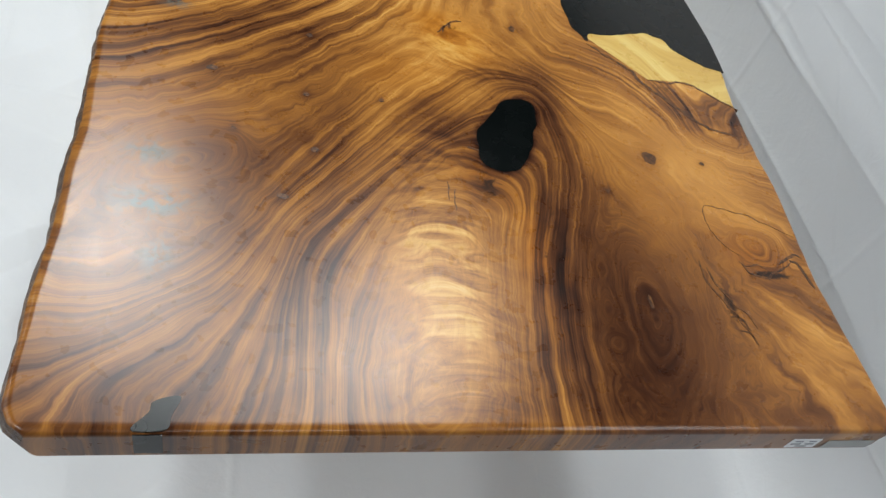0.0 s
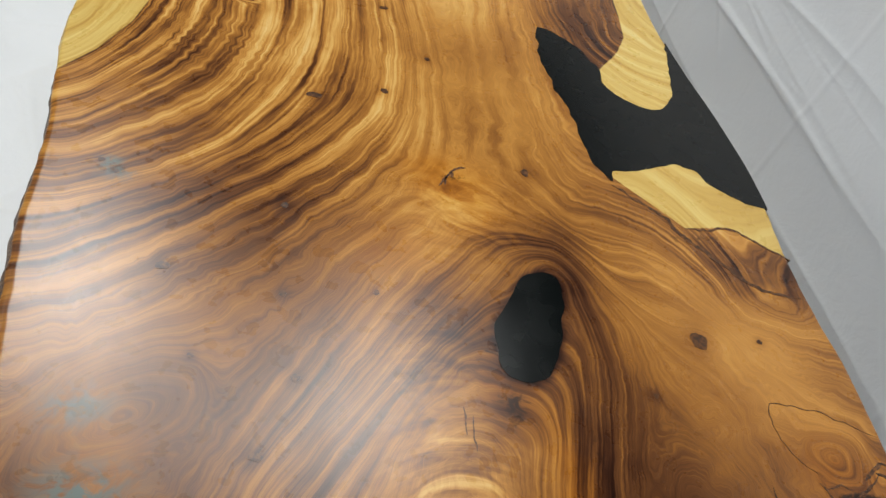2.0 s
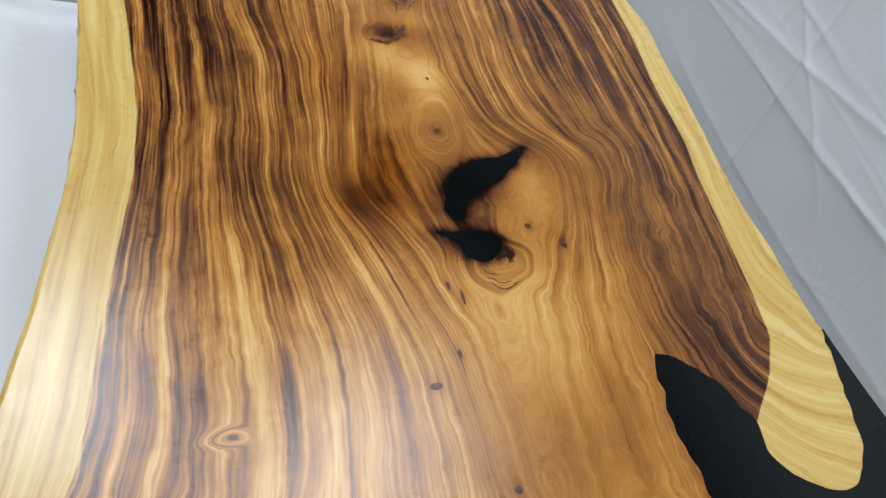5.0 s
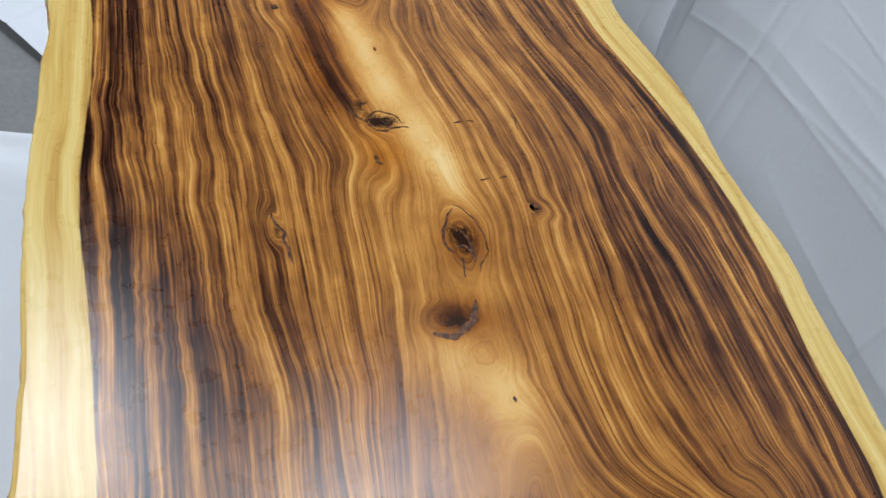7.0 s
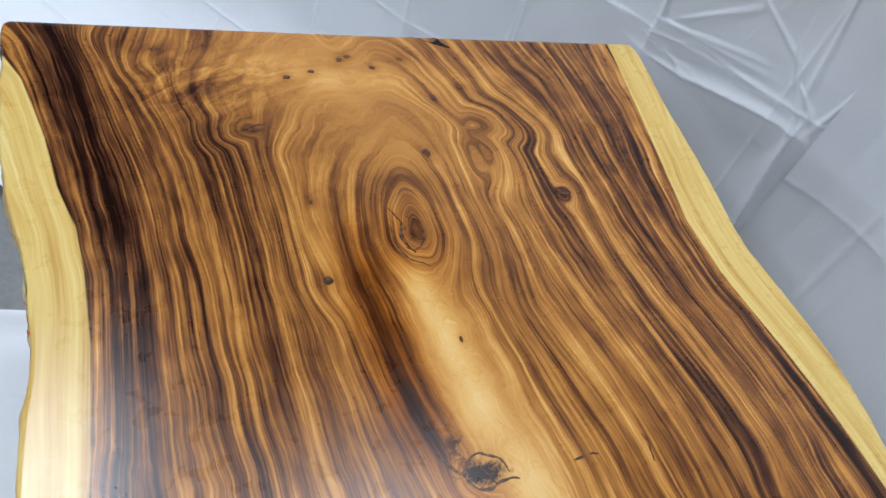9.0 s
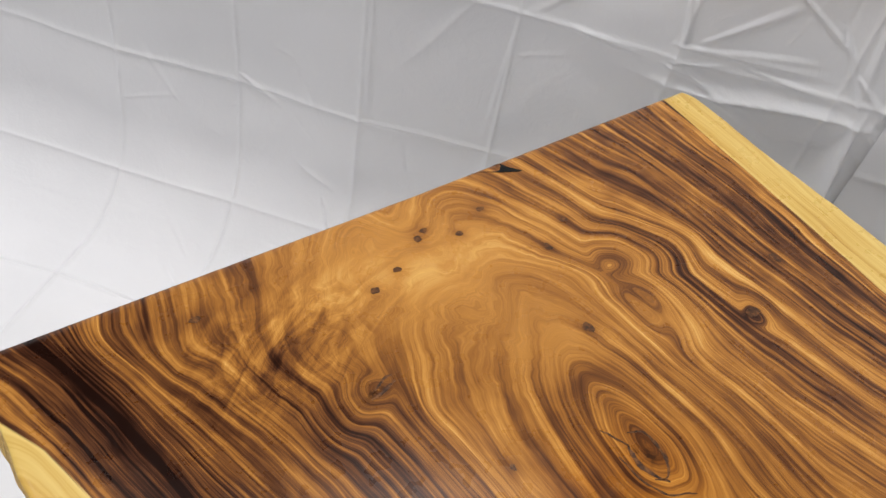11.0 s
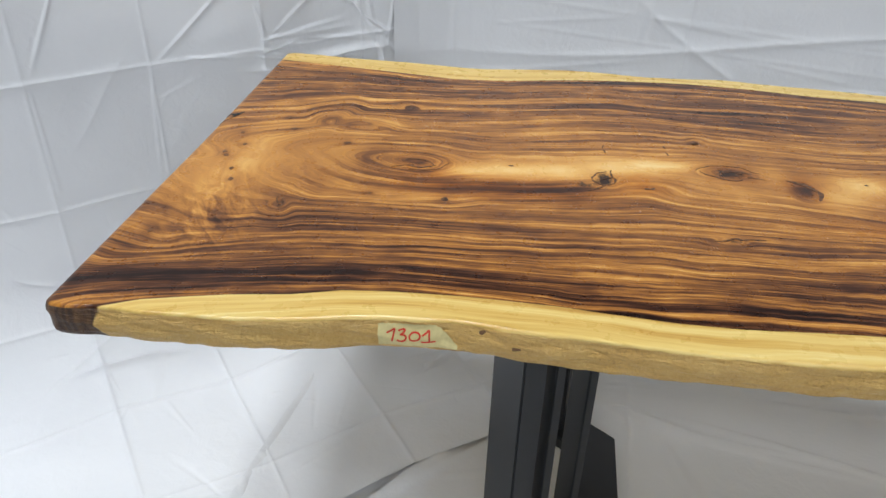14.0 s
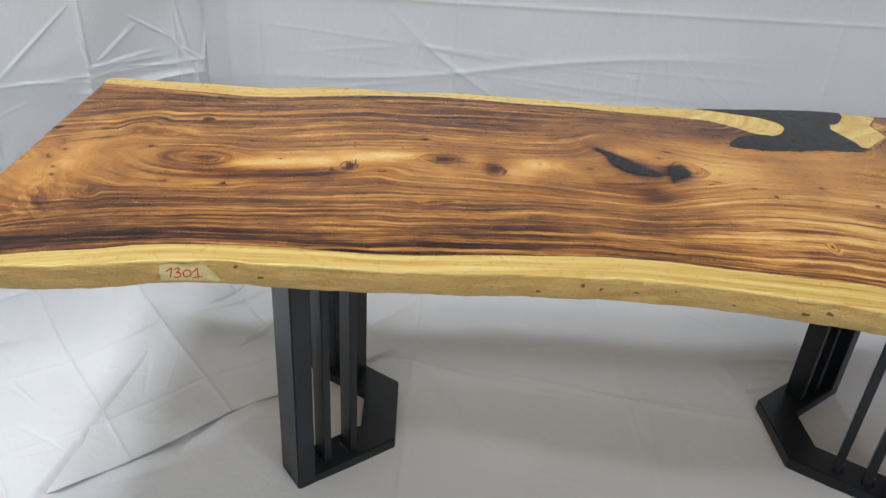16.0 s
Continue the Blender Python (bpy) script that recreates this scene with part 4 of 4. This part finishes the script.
# ---- steel pedestals: an open trapezium of flat tube with upright bars ----
def bar_between(a, b, width, height, z0, trim=0.0):
    d = Vector(b) - Vector(a)
    ang = math.degrees(math.atan2(d.y, d.x))
    mid = (Vector(a) + Vector(b)) / 2
    return box_bm((d.length + trim, width, height), 0.003, pose(mid.x, mid.y, z0 + height / 2, 0, 0, ang))


UNDER = TOP - THICK


def pedestal(m):
    """Foot plan in its own frame: the web lies along x at y = 0, the wings run back to +y."""
    web_l, web_r, tip_l, tip_r = (-.088, .045), (.088, .045), (-.216, .228), (.216, .228)
    foot = part("pedestal", bm_mesh("pedestal", bar_between(web_l, web_r, .09, .05, 0, .05), STEEL), table, "black painted steel pedestal")
    foot.matrix_parent_inverse = SHIFT
    foot.matrix_basis = m
    for a, b in ((web_l, tip_l), (web_r, tip_r)):
        part("foot_bar", bm_mesh("foot_bar", bar_between(a, b, .0896, .0496, 0.0002, .045), STEEL), foot)
        d = (Vector(b) - Vector(a)).normalized()
        ang = math.degrees(math.atan2(d.y, d.x))
        end = Vector(b)
        part("post", bm_mesh("post", box_bm((.045, .0905, UNDER - 0.0005), .003, pose(end.x, end.y, UNDER / 2, 0, 0, ang)), STEEL), foot)
        for k in (.30, .62):
            p = Vector(b).lerp(Vector(a), k)
            part("rod", bm_mesh("rod", box_bm((.02, .05, UNDER - .0502), .002, pose(p.x, p.y, .05 + (UNDER - .05) / 2, 0, 0, ang)), STEEL), foot)
            bead = bmesh.new()
            bmesh.ops.create_icosphere(bead, subdivisions=2, radius=1, matrix=pose(p.x + d.x * .014, p.y + d.y * .014, .0505, 0, 0, ang) @ Matrix.Diagonal((.006, .022, .005, 1)))
            part("weld", bm_mesh("weld", bead, STEEL, True), foot)
    return foot


pedestal(pose(.012, 1.887, 0))
pedestal(pose(-.008, 0.875, 0, 0, 0, 180))


# ---- labels on the edge, and its pits ----
def on_left_face(points, lift):
    """Points given as (along, down) set on the live edge."""
    return [(left_face(y, d) - lift, y, TOP - d) for y, d in points]


def strip_on_face(outline_low, outline_high, lift, material, name):
    """A thin strip that follows the live edge between two lines."""
    rows = 14
    pts, faces, n = [], [], len(outline_low)
    for k in range(rows):
        f = k / (rows - 1)
        pts += on_left_face([(a[0] + (b[0] - a[0]) * f, a[1] + (b[1] - a[1]) * f) for a, b in zip(outline_low, outline_high)], lift)
    for k in range(rows - 1):
        for i in range(n - 1):
            faces.append((k * n + i, (k + 1) * n + i, (k + 1) * n + i + 1, k * n + i + 1))
    return mesh_of(name, pts, faces, material, True)


along = np.linspace(2.292, 2.194, 52)
tape_low = [(float(y), .0405) for y in along]
tape_high = [(float(min(2.292, y + (0.004 if k < 2 else 0))), .007 + .0285 * max(0, (k - 35) / 16) ** 1.6 + .0006 * math.sin(k * 1.7)) for k, y in enumerate(along)]
tape = tagged(new("masking_tape", strip_on_face(tape_low, tape_high, .0010, TAPE, "masking_tape")), "torn strip of beige masking tape numbered 1301 on the edge", "tape label")
# the number, in felt pen: strokes as (along, down) in units of the tape's grain
STROKES = (((18, 20), (26, 16), (34, 10), (32, 24), (29, 39)),
           ((42, 15), (50, 12), (55, 15), (51, 21), (46, 24), (54, 25), (58, 30), (54, 37), (46, 39), (39, 36)),
           ((77, 18), (70, 20), (65, 27), (67, 35), (75, 38), (83, 35), (87, 27), (84, 20), (77, 18)),
           ((91, 24), (98, 19), (105, 13), (106, 25), (107, 38)), ((89, 41), (98, 40), (108, 38), (119, 36)))
ink = bmesh.new()
for stroke in STROKES:
    mid = spline([(a, b) for a, b in stroke], 1.2, closed=False)
    rails = []
    for k, p in enumerate(mid):
        d = (mid[min(k + 1, len(mid) - 1)] - mid[max(k - 1, 0)]).normalized()
        w = 1.9 + .5 * noise.noise(Vector((k * .3, stroke[0][0], 0)))
        pair = []
        for side in (-w, 0, w):
            q = p + Vector((-d.y, d.x)) * side
            y, down = 2.292 - q.x * .000594, .0075 + q.y * .00062
            pair.append(ink.verts.new((left_face(y, down) - .0015, y, TOP - down)))
        rails.append(pair)
    for a, b in zip(rails, rails[1:]):
        ink.faces.new((a[0], b[0], b[1], a[1]))
        ink.faces.new((a[1], b[1], b[2], a[2]))
part("number", bm_mesh("number", ink, RED_INK), tape, "red handwritten number 1301")

# pits are flat discs on the edge, their hollow's shading put into the brown
for y, d, r in ((2.165, .010, .006), (2.122, .026, .006), (1.64, .032, .005), (1.564, .016, .006), (1.531, .023, .005), (1.467, .027, .005), (1.183, .028, .008), (1.146, .020, .007), (1.30, .030, .004), (1.40, .018, .003), (1.02, .022, .007)):
    out = [(y + r * 1.2 * q * math.cos(a), d + r * .8 * q * math.sin(a)) for a, q in ((k * math.tau / 12, 1 + .3 * math.sin(k * 5 + y * 40)) for k in range(12))]
    rim = on_left_face([(y + (a - y) * .65, d + (b - d) * .65) for a, b in out], .0006)
    cx, cy, cz = on_left_face([(y, d)], .0004)[0]
    table_part("edge_pit", mesh_of("edge_pit", rim + [(cx, cy, cz)], [(k, (k + 1) % 12, 12) for k in range(12)], PIT, True), slab)


def end_label(name, x0, x1, z0, z1, material, label, category):
    ob = new(name, bm_mesh(name, box_bm((x1 - x0, .0008, z1 - z0), .0002), material))
    ob.location = ((x0 + x1) / 2, -.0006, (z0 + z1) / 2)
    return tagged(ob, label, category)


sticker = end_label("paper_label", .343, .386, .7165, .7395, PAPER, "small white paper label with grey print on the edge", "label")
for k, (x, w, z) in enumerate(((-.010, .012, .006), (.010, .010, .006), (-.011, .014, -.001), (.009, .012, -.001), (0, .016, -.007))):
    bar = part("print_bar", bm_mesh("print_bar", box_bm((w, .0004, .0028), 0), GREY_INK), sticker)
    bar.location = (x, -.0007, z)
end_label("metal_plate", .3985, .470, .7145, .7345, GREY_LABEL, "plain grey metal plate set in the edge", "plate")


# ---- white sheets ----
def crease_set(seed, count, u0, u1, v0, v1, lo=0.15, hi=0.7, amp=0.012):
    g = random.Random(seed)
    return [(g.uniform(u0, u1), g.uniform(v0, v1), g.uniform(0, math.pi), g.uniform(lo, hi), g.uniform(.006, .022), g.uniform(-.4, 1) * amp) for _ in range(count)]


def crease_height(u, v, creases):
    h = np.zeros_like(u)
    for cu, cv, a, length, w, amp in creases:
        c, s = math.cos(a), math.sin(a)
        p, q = (u - cu) * c + (v - cv) * s, -(u - cu) * s + (v - cv) * c
        q = q + 0.05 * length * np.sin(2.2 * p / length)
        h += amp * np.exp(-np.abs(q) / w) * np.exp(-np.minimum(9, np.abs(p / length)) ** 3)
    return h


def crumple(u, v, box, count, seed, slope, stretch=1.0):
    """Straight-edged facets that meet in sharp ridges, as in crumpled cloth."""
    g = np.random.default_rng(seed)
    pu, pv = g.uniform(box[0], box[1], count), g.uniform(box[2], box[3], count)
    best = np.full(u.shape, 9.0)
    for a, b in zip(pu, pv):
        best = np.minimum(best, (u - a) ** 2 + ((v - b) * stretch) ** 2)
    return slope * np.sqrt(best + .0004)


def pinch(u, v, rows):
    """Straight, sharp pleats that open into a fan from one end."""
    h = np.zeros_like(u)
    for u0, v0, u1, v1, w, amp in rows:
        length = math.hypot(u1 - u0, v1 - v0)
        c, s = (u1 - u0) / length, (v1 - v0) / length
        p, q = ((u - u0) * c + (v - v0) * s) / length, -(u - u0) * s + (v - v0) * c
        fade = np.clip(p / .12, 0, 1) * np.clip((1 - p) / .35, 0, 1)
        h += amp * fade * np.clip(1 - np.abs(q) / (w * (.5 + np.clip(p, 0, 1))), 0, 1)
    return h


def pinch_set(seed, count, u0, u1, v0, v1, lo, hi, amp, thin=.008, wide=.022):
    g, out = random.Random(seed), []
    for _ in range(count):
        a, b, t, n = g.uniform(u0, u1), g.uniform(v0, v1), g.uniform(0, math.tau), g.uniform(lo, hi)
        w = g.uniform(thin, wide)
        out.append((a, b, a + n * math.cos(t), b + n * math.sin(t), w, g.choice((-1, 1, 1)) * amp * w))
    return out


def soft_noise(u, v, size, seed):
    return np.array([noise.noise(Vector((a * size, b * size, seed))) for a, b in zip(u.ravel(), v.ravel())]).reshape(u.shape)


def fold_lines(u, v, step_u, step_v, amp, seed):
    """Flat facets between the creases that were pressed into the cloth when it lay folded."""
    du, dv = np.abs((u / step_u) % 2 - 1), np.abs((v / step_v) % 2 - 1)
    mu, mv = .6 + .8 * soft_noise(u, v, 2.1, seed), .6 + .8 * soft_noise(u, v, 1.7, seed + 5)
    ridge = np.exp(-np.minimum(du, 1 - du) * step_u / .005) * .0036 + np.exp(-np.minimum(dv, 1 - dv) * step_v / .005) * .0036
    return amp * (du * mu + dv * mv) + ridge


def sheet_mesh(name, us, vs, place):
    u, v = np.meshgrid(us, vs)
    p = place(u, v).reshape(-1, 3)
    idx = np.arange(len(p)).reshape(u.shape)
    quads = np.stack((idx[:-1, :-1], idx[:-1, 1:], idx[1:, 1:], idx[1:, :-1]), -1).reshape(-1, 4)
    return mesh_of(name, p.tolist(), [tuple(q) for q in quads.tolist()], CLOTH, True)


def sweep(v, radius):
    """From lying (v < 0) through a bend to hanging: how far out from the wall, and how high."""
    arc = radius * math.pi / 2
    t = np.clip(v / arc, 0, 1) * math.pi / 2
    out = np.where(v < 0, radius - v, radius * (1 - np.sin(t)))
    up = np.where(v < 0, 0, np.where(v > arc, radius + v - arc, radius * (1 - np.cos(t))))
    return out, up


def ray_crease(u0, v0, u1, v1, w, amp):
    length = math.hypot(u1 - u0, v1 - v0)
    return ((u0 + u1) / 2, (v0 + v1) / 2, math.atan2(v1 - v0, u1 - u0), length * .5, w, amp)


FLOOR_PLEATS = pinch_set(12, 46, -1.6, .6, -.6, 2.6, .06, .30, .20, .006, .016) + [
    (-0.25, 2.55, -0.12, 2.37, 0.030, 0.022), (-0.15, 2.40, 0.10, 2.21, 0.030, 0.026), (0.16, 2.52, 0.22, 2.41, 0.020, 0.012), (0.20, 2.44, 0.48, 2.27, 0.022, 0.014), (0.15, 2.50, -0.07, 2.30, 0.040, 0.014), (0.43, 2.54, 0.60, 2.29, 0.020, 0.010), (0.28, 2.51, 0.35, 2.29, 0.016, 0.008), (0.48, 2.79, 0.28, 2.61, 0.012, 0.006), (0.16, 3.12, -0.28, 2.81, 0.020, 0.010), (0.23, 3.16, 0.55, 2.72, 0.014, 0.009), (-0.11, 2.65, -0.18, 2.62, 0.014, 0.006), (-0.04, 2.66, -0.05, 2.53, 0.012, 0.005)]
FLOOR_PLEATS += [
    (0.26, 1.91, 0.18, 1.69, 0.022, 0.012), (0.18, 1.72, 0.11, 1.30, 0.008, 0.004), (0.12, 1.32, 0.08, 0.89, 0.007, 0.003), (0.34, 1.93, 0.35, 1.72, 0.010, 0.005), (0.35, 1.73, 0.37, 1.21, 0.008, 0.003), (0.33, 0.69, 0.29, 1.01, 0.010, 0.006), (0.29, 0.72, 0.26, 0.89, 0.009, 0.006), (0.25, 0.75, 0.22, 0.89, 0.009, 0.005), (0.20, 0.79, 0.16, 0.93, 0.010, 0.006), (0.10, 1.21, -0.03, 1.22, 0.012, 0.004), (0.17, 1.78, -0.08, 1.69, 0.030, 0.006), (0.57, 0.97, 0.49, 0.85, 0.008, 0.003)]
FLOOR_CREASES = crease_set(11, 30, -1.6, 1.0, -1.4, 2.6, .06, .35, .006) + [
    ray_crease(.24, 1.90, .07, .89, .010, .014), ray_crease(.20, 1.88, .17, 1.45, .016, .016), ray_crease(.28, 2.49, .45, 2.28, .022, .022),
    ray_crease(.04, 2.44, .20, 2.24, .02, .02), ray_crease(-.17, 2.38, .14, 2.16, .014, .020), ray_crease(.16, 2.45, .46, 2.20, .02, .018),
    ray_crease(.16, 1.20, -.22, 1.21, .010, .010), ray_crease(.30, 1.92, .34, .74, .008, .008), ray_crease(-.02, 2.55, .1, 2.3, .025, .015),
    ray_crease(.10, .85, .36, .95, .012, .012), ray_crease(.30, 2.1, .55, 1.9, .02, .015)]
BACK_PLEATS = pinch_set(22, 40, -1.4, 2.3, .1, 1.6, .08, .40, .06, .005, .012) + [
    (2.39, .94, 1.86, .89, .006, .0022), (1.90, .895, 1.38, .85, .006, .0022), (1.42, .853, .55, .82, .006, .0018), (2.28, .85, 1.9, .89, .007, .002), (1.88, .89, 1.56, .85, .009, .003), (1.60, .853, 1.02, .81, .006, .0016),
    (1.85, .98, 1.88, .80, .010, .002), (1.06, .90, .6, .91, .006, .0014), (1.60, .79, 1.27, .74, .006, .0018), (1.29, .742, 1.13, .76, .006, .0018),
    (2.35, .86, .6, .72, .007, .0016), (2.2, .74, .4, .70, .006, .0013), (1.1, .95, .2, .30, .006, .0015), (.9, .80, .1, .45, .006, .0012), (2.38, .70, 1.7, .80, .010, .002), (1.9, .30, 1.2, .62, .007, .0014)]
BACK_CREASES = crease_set(21, 12, -1.5, 2.6, 0, 2.4, .1, .6, .006) + [
    ray_crease(2.3, .80, .9, .86, .010, .012), ray_crease(1.85, .74, 1.0, .70, .008, .012), ray_crease(1.9, .95, 1.5, .62, .010, .012), ray_crease(2.1, .60, .2, .45, .012, .010)]
END_PLEATS = pinch_set(32, 90, 0, 1.8, -.7, 1.3, .04, .20, .16, .004, .010) + [
    (.71, .75, .54, .73, .008, .005), (.55, .732, .40, .70, .009, .0045), (.54, .735, .42, .76, .007, .005), (.43, .76, .21, .73, .007, .0035), (.20, .65, .19, .48, .012, .008), (.20, .64, .225, .75, .008, .005), (.53, .77, .29, .79, .008, .004), (.25, .79, .17, .73, .007, .004),
    (1.12, .20, 1.07, .08, .008, .005), (1.32, .45, 1.22, .40, .008, .004), (.54, .86, .51, .74, .008, .004)]
END_PLEATS += [
    (.92, 1, 1.045, .745, .0059, .0042), (.54, .95, .79, .735, .0059, .0042), (.54, .77, .27, .77, .0091, .0046), (.52, .74, .3, .62, .0104, .0046), (.5, .78, .36, .88, .0091, .0039), (.3, .86, .2, .7, .0078, .0039), (.26, .98, .22, .72, .0091, .0052), (.14, .92, .2, .66, .0078, .0046), (.4, .9, .24, .8, .0065, .0033), (.1, .62, .22, .74, .0065, .0033), (.22, .42, .12, .6, .0104, .0046), (1.045, .74, 1.04, .42, .0078, .0026), (.79, .735, .81, .43, .0065, .002)]
END_CREASES = crease_set(31, 25, -.1, 3.2, -.6, 2.4, .04, .16, .005) + [
    ray_crease(.20, .70, .19, .40, .012, .03), ray_crease(.53, .70, .21, .70, .012, .02), ray_crease(1.12, -.04, .88, -.06, .012, .015)]


def floor_height(u, v):
    near = np.exp(-((u + .15) / .6) ** 2 - ((v - 2.25) / .45) ** 2)
    h = 0.012 + .6 * np.abs(crease_height(u, v, FLOOR_CREASES)) + 0.005 * (soft_noise(u, v, 2.3, 1.0) + .5) + pinch(u, v, FLOOR_PLEATS)
    h += crumple(u, v, (-1.9, .8, -1.6, 2.7), 260, 5, .05) * (.3 + .7 * near + 3.4 * np.clip((-.45 - u) / .3, 0, 1)) + fold_lines(u + .3, v, .62, .62, .002, 6.0)
    edge = np.clip(2.655 - v, 0, 9)
    return np.maximum(h, .003) + .022 * np.exp(-(edge / .022) ** 2) - .006 * np.exp(-((edge - .06) / .03) ** 2)


def hanging(u, v):
    """The part of the large sheet that sweeps up behind the table and turns the corner."""
    out, up = sweep(v, .22)
    h = .5 * crease_height(u, v, BACK_CREASES) + 0.012 * soft_noise(u, v, 1.1, 2.0) + fold_lines(u + .1, v - .10, .62, .31, .001, 3.0) + pinch(u, v, BACK_PLEATS) + crumple(u, v, (-1.7, 2.5, 0, 2.4), 70, 9, .008)
    turn = np.clip((u - 2.28) / .14, 0, 1)
    ang = math.radians(38) * turn
    off = out + h * np.clip(v / .2, 0, 1) - .03 * np.clip((u - 2.33) / .14, 0, 1)
    wx = .93 - np.where(turn < 1, .14 * .331 * turn ** 2, .0463 + (u - 2.42) * .615)
    wy = np.where(turn < 1, np.minimum(u, 2.28) + .14 * (turn - .073 * turn ** 3), 2.28 + .1298 + (u - 2.42) * .789)
    return np.stack((wx - off * np.cos(ang), wy - off * np.sin(ang), up), -1)


def large_sheet(u, v):
    """u: out over the floor, then up the hanging part from .71 on; v: along the table."""
    along = v - .15 * np.minimum(u, .71) * np.clip((v - 1.5) / 1.1, 0, 1) + 0.012 * soft_noise(np.minimum(u, .71), v * 0, 3.0, 4.0) * np.clip((v - 2.2) / .4, 0, 1)
    wall = hanging(along, np.maximum(u - .71, 0))
    wall[..., 0] += np.minimum(u - .71, 0)
    lift = floor_height(np.minimum(u, .71), v)
    wall[..., 2] += lift * np.clip(1 - (u - .71) / .3, 0, 1)
    ground = np.stack((u, along, lift), -1)
    w = np.clip((.71 - u) / .4, 0, 1)[..., None]
    w = w * w * (3 - 2 * w)
    return ground * w + wall * (1 - w)


def end_sheet(u, v):
    out, up = sweep(v + .114, .25)
    h = crease_height(u, v, END_CREASES) + 0.018 * soft_noise(u, v, 1.4, 3.0) + fold_lines(u + .005, v - .115, .265, .315, .020, 8.0)
    h = h + pinch(u, v, END_PLEATS) + crumple(u, v, (0, 2.0, -.75, 1.6), 90, 14, .026) + crumple(u, v, (0, 2.0, -.75, 1.6), 320, 15, .028)
    h = h * (1 + .8 * np.exp(-((v + .1) / .35) ** 2))
    h = (h - .012) * np.clip(.25 + u / .3, 0, 1)
    hang = np.clip((v + .114) / .39, 0, 1)
    tx, ty, nx, ny = -.615, .789, -.789, -.615
    x = .94 + tx * u + nx * (out + h * hang)
    y = 2.40 + ty * u + ny * (out + h * hang)
    return np.stack((x, y, up + .004 + np.maximum(h + .02, 0) * (1 - hang)), -1)


for name, us, vs, place, label in (
        ("large_sheet", np.concatenate((np.linspace(-1.9, -.8, 110), np.linspace(-.79, .70, 230), np.linspace(.706, 2.0, 250), np.linspace(2.03, 2.45, 12))), np.concatenate((np.linspace(-1.7, .0, 110), np.linspace(.01, 2.655, 480))), large_sheet, "white cloth sheet on the floor, swept up behind the table"),
        ("end_sheet", np.concatenate((np.linspace(0, 1.6, 560), np.linspace(1.63, 3.2, 60))), np.concatenate((np.linspace(-.67, 1.1, 600), np.linspace(1.12, 1.75, 30))), end_sheet, "creased white cloth sheet hung behind the table end")):
    tagged(new(name, sheet_mesh(name, us, vs, place)), label, "backdrop cloth")


# ---- the hall: floor, and unseen walls and ceiling kept dark against stray reflections ----
def setting(name, size, m, material):
    ob = new(name, bm_mesh(name, box_bm(size, 0), material))
    ob.matrix_world = m
    return tagged(ob, kind="structure")


setting("floor", (20, 22, .1), pose(0, 2, -.053), CONCRETE)
setting("wall_north", (20, .2, HALL_TOP), pose(0, 13.1, HALL_TOP / 2), HALL)
setting("wall_south", (20, .2, HALL_TOP), pose(0, -9.1, HALL_TOP / 2), HALL)
setting("wall_east", (.2, 22, HALL_TOP), pose(10.1, 2, HALL_TOP / 2), HALL)
setting("wall_west", (.2, 22, HALL_TOP), pose(-10.1, 2, HALL_TOP / 2), HALL)
setting("ceiling", (20.4, 22.4, .2), pose(0, 2, HALL_TOP + .12), HALL)
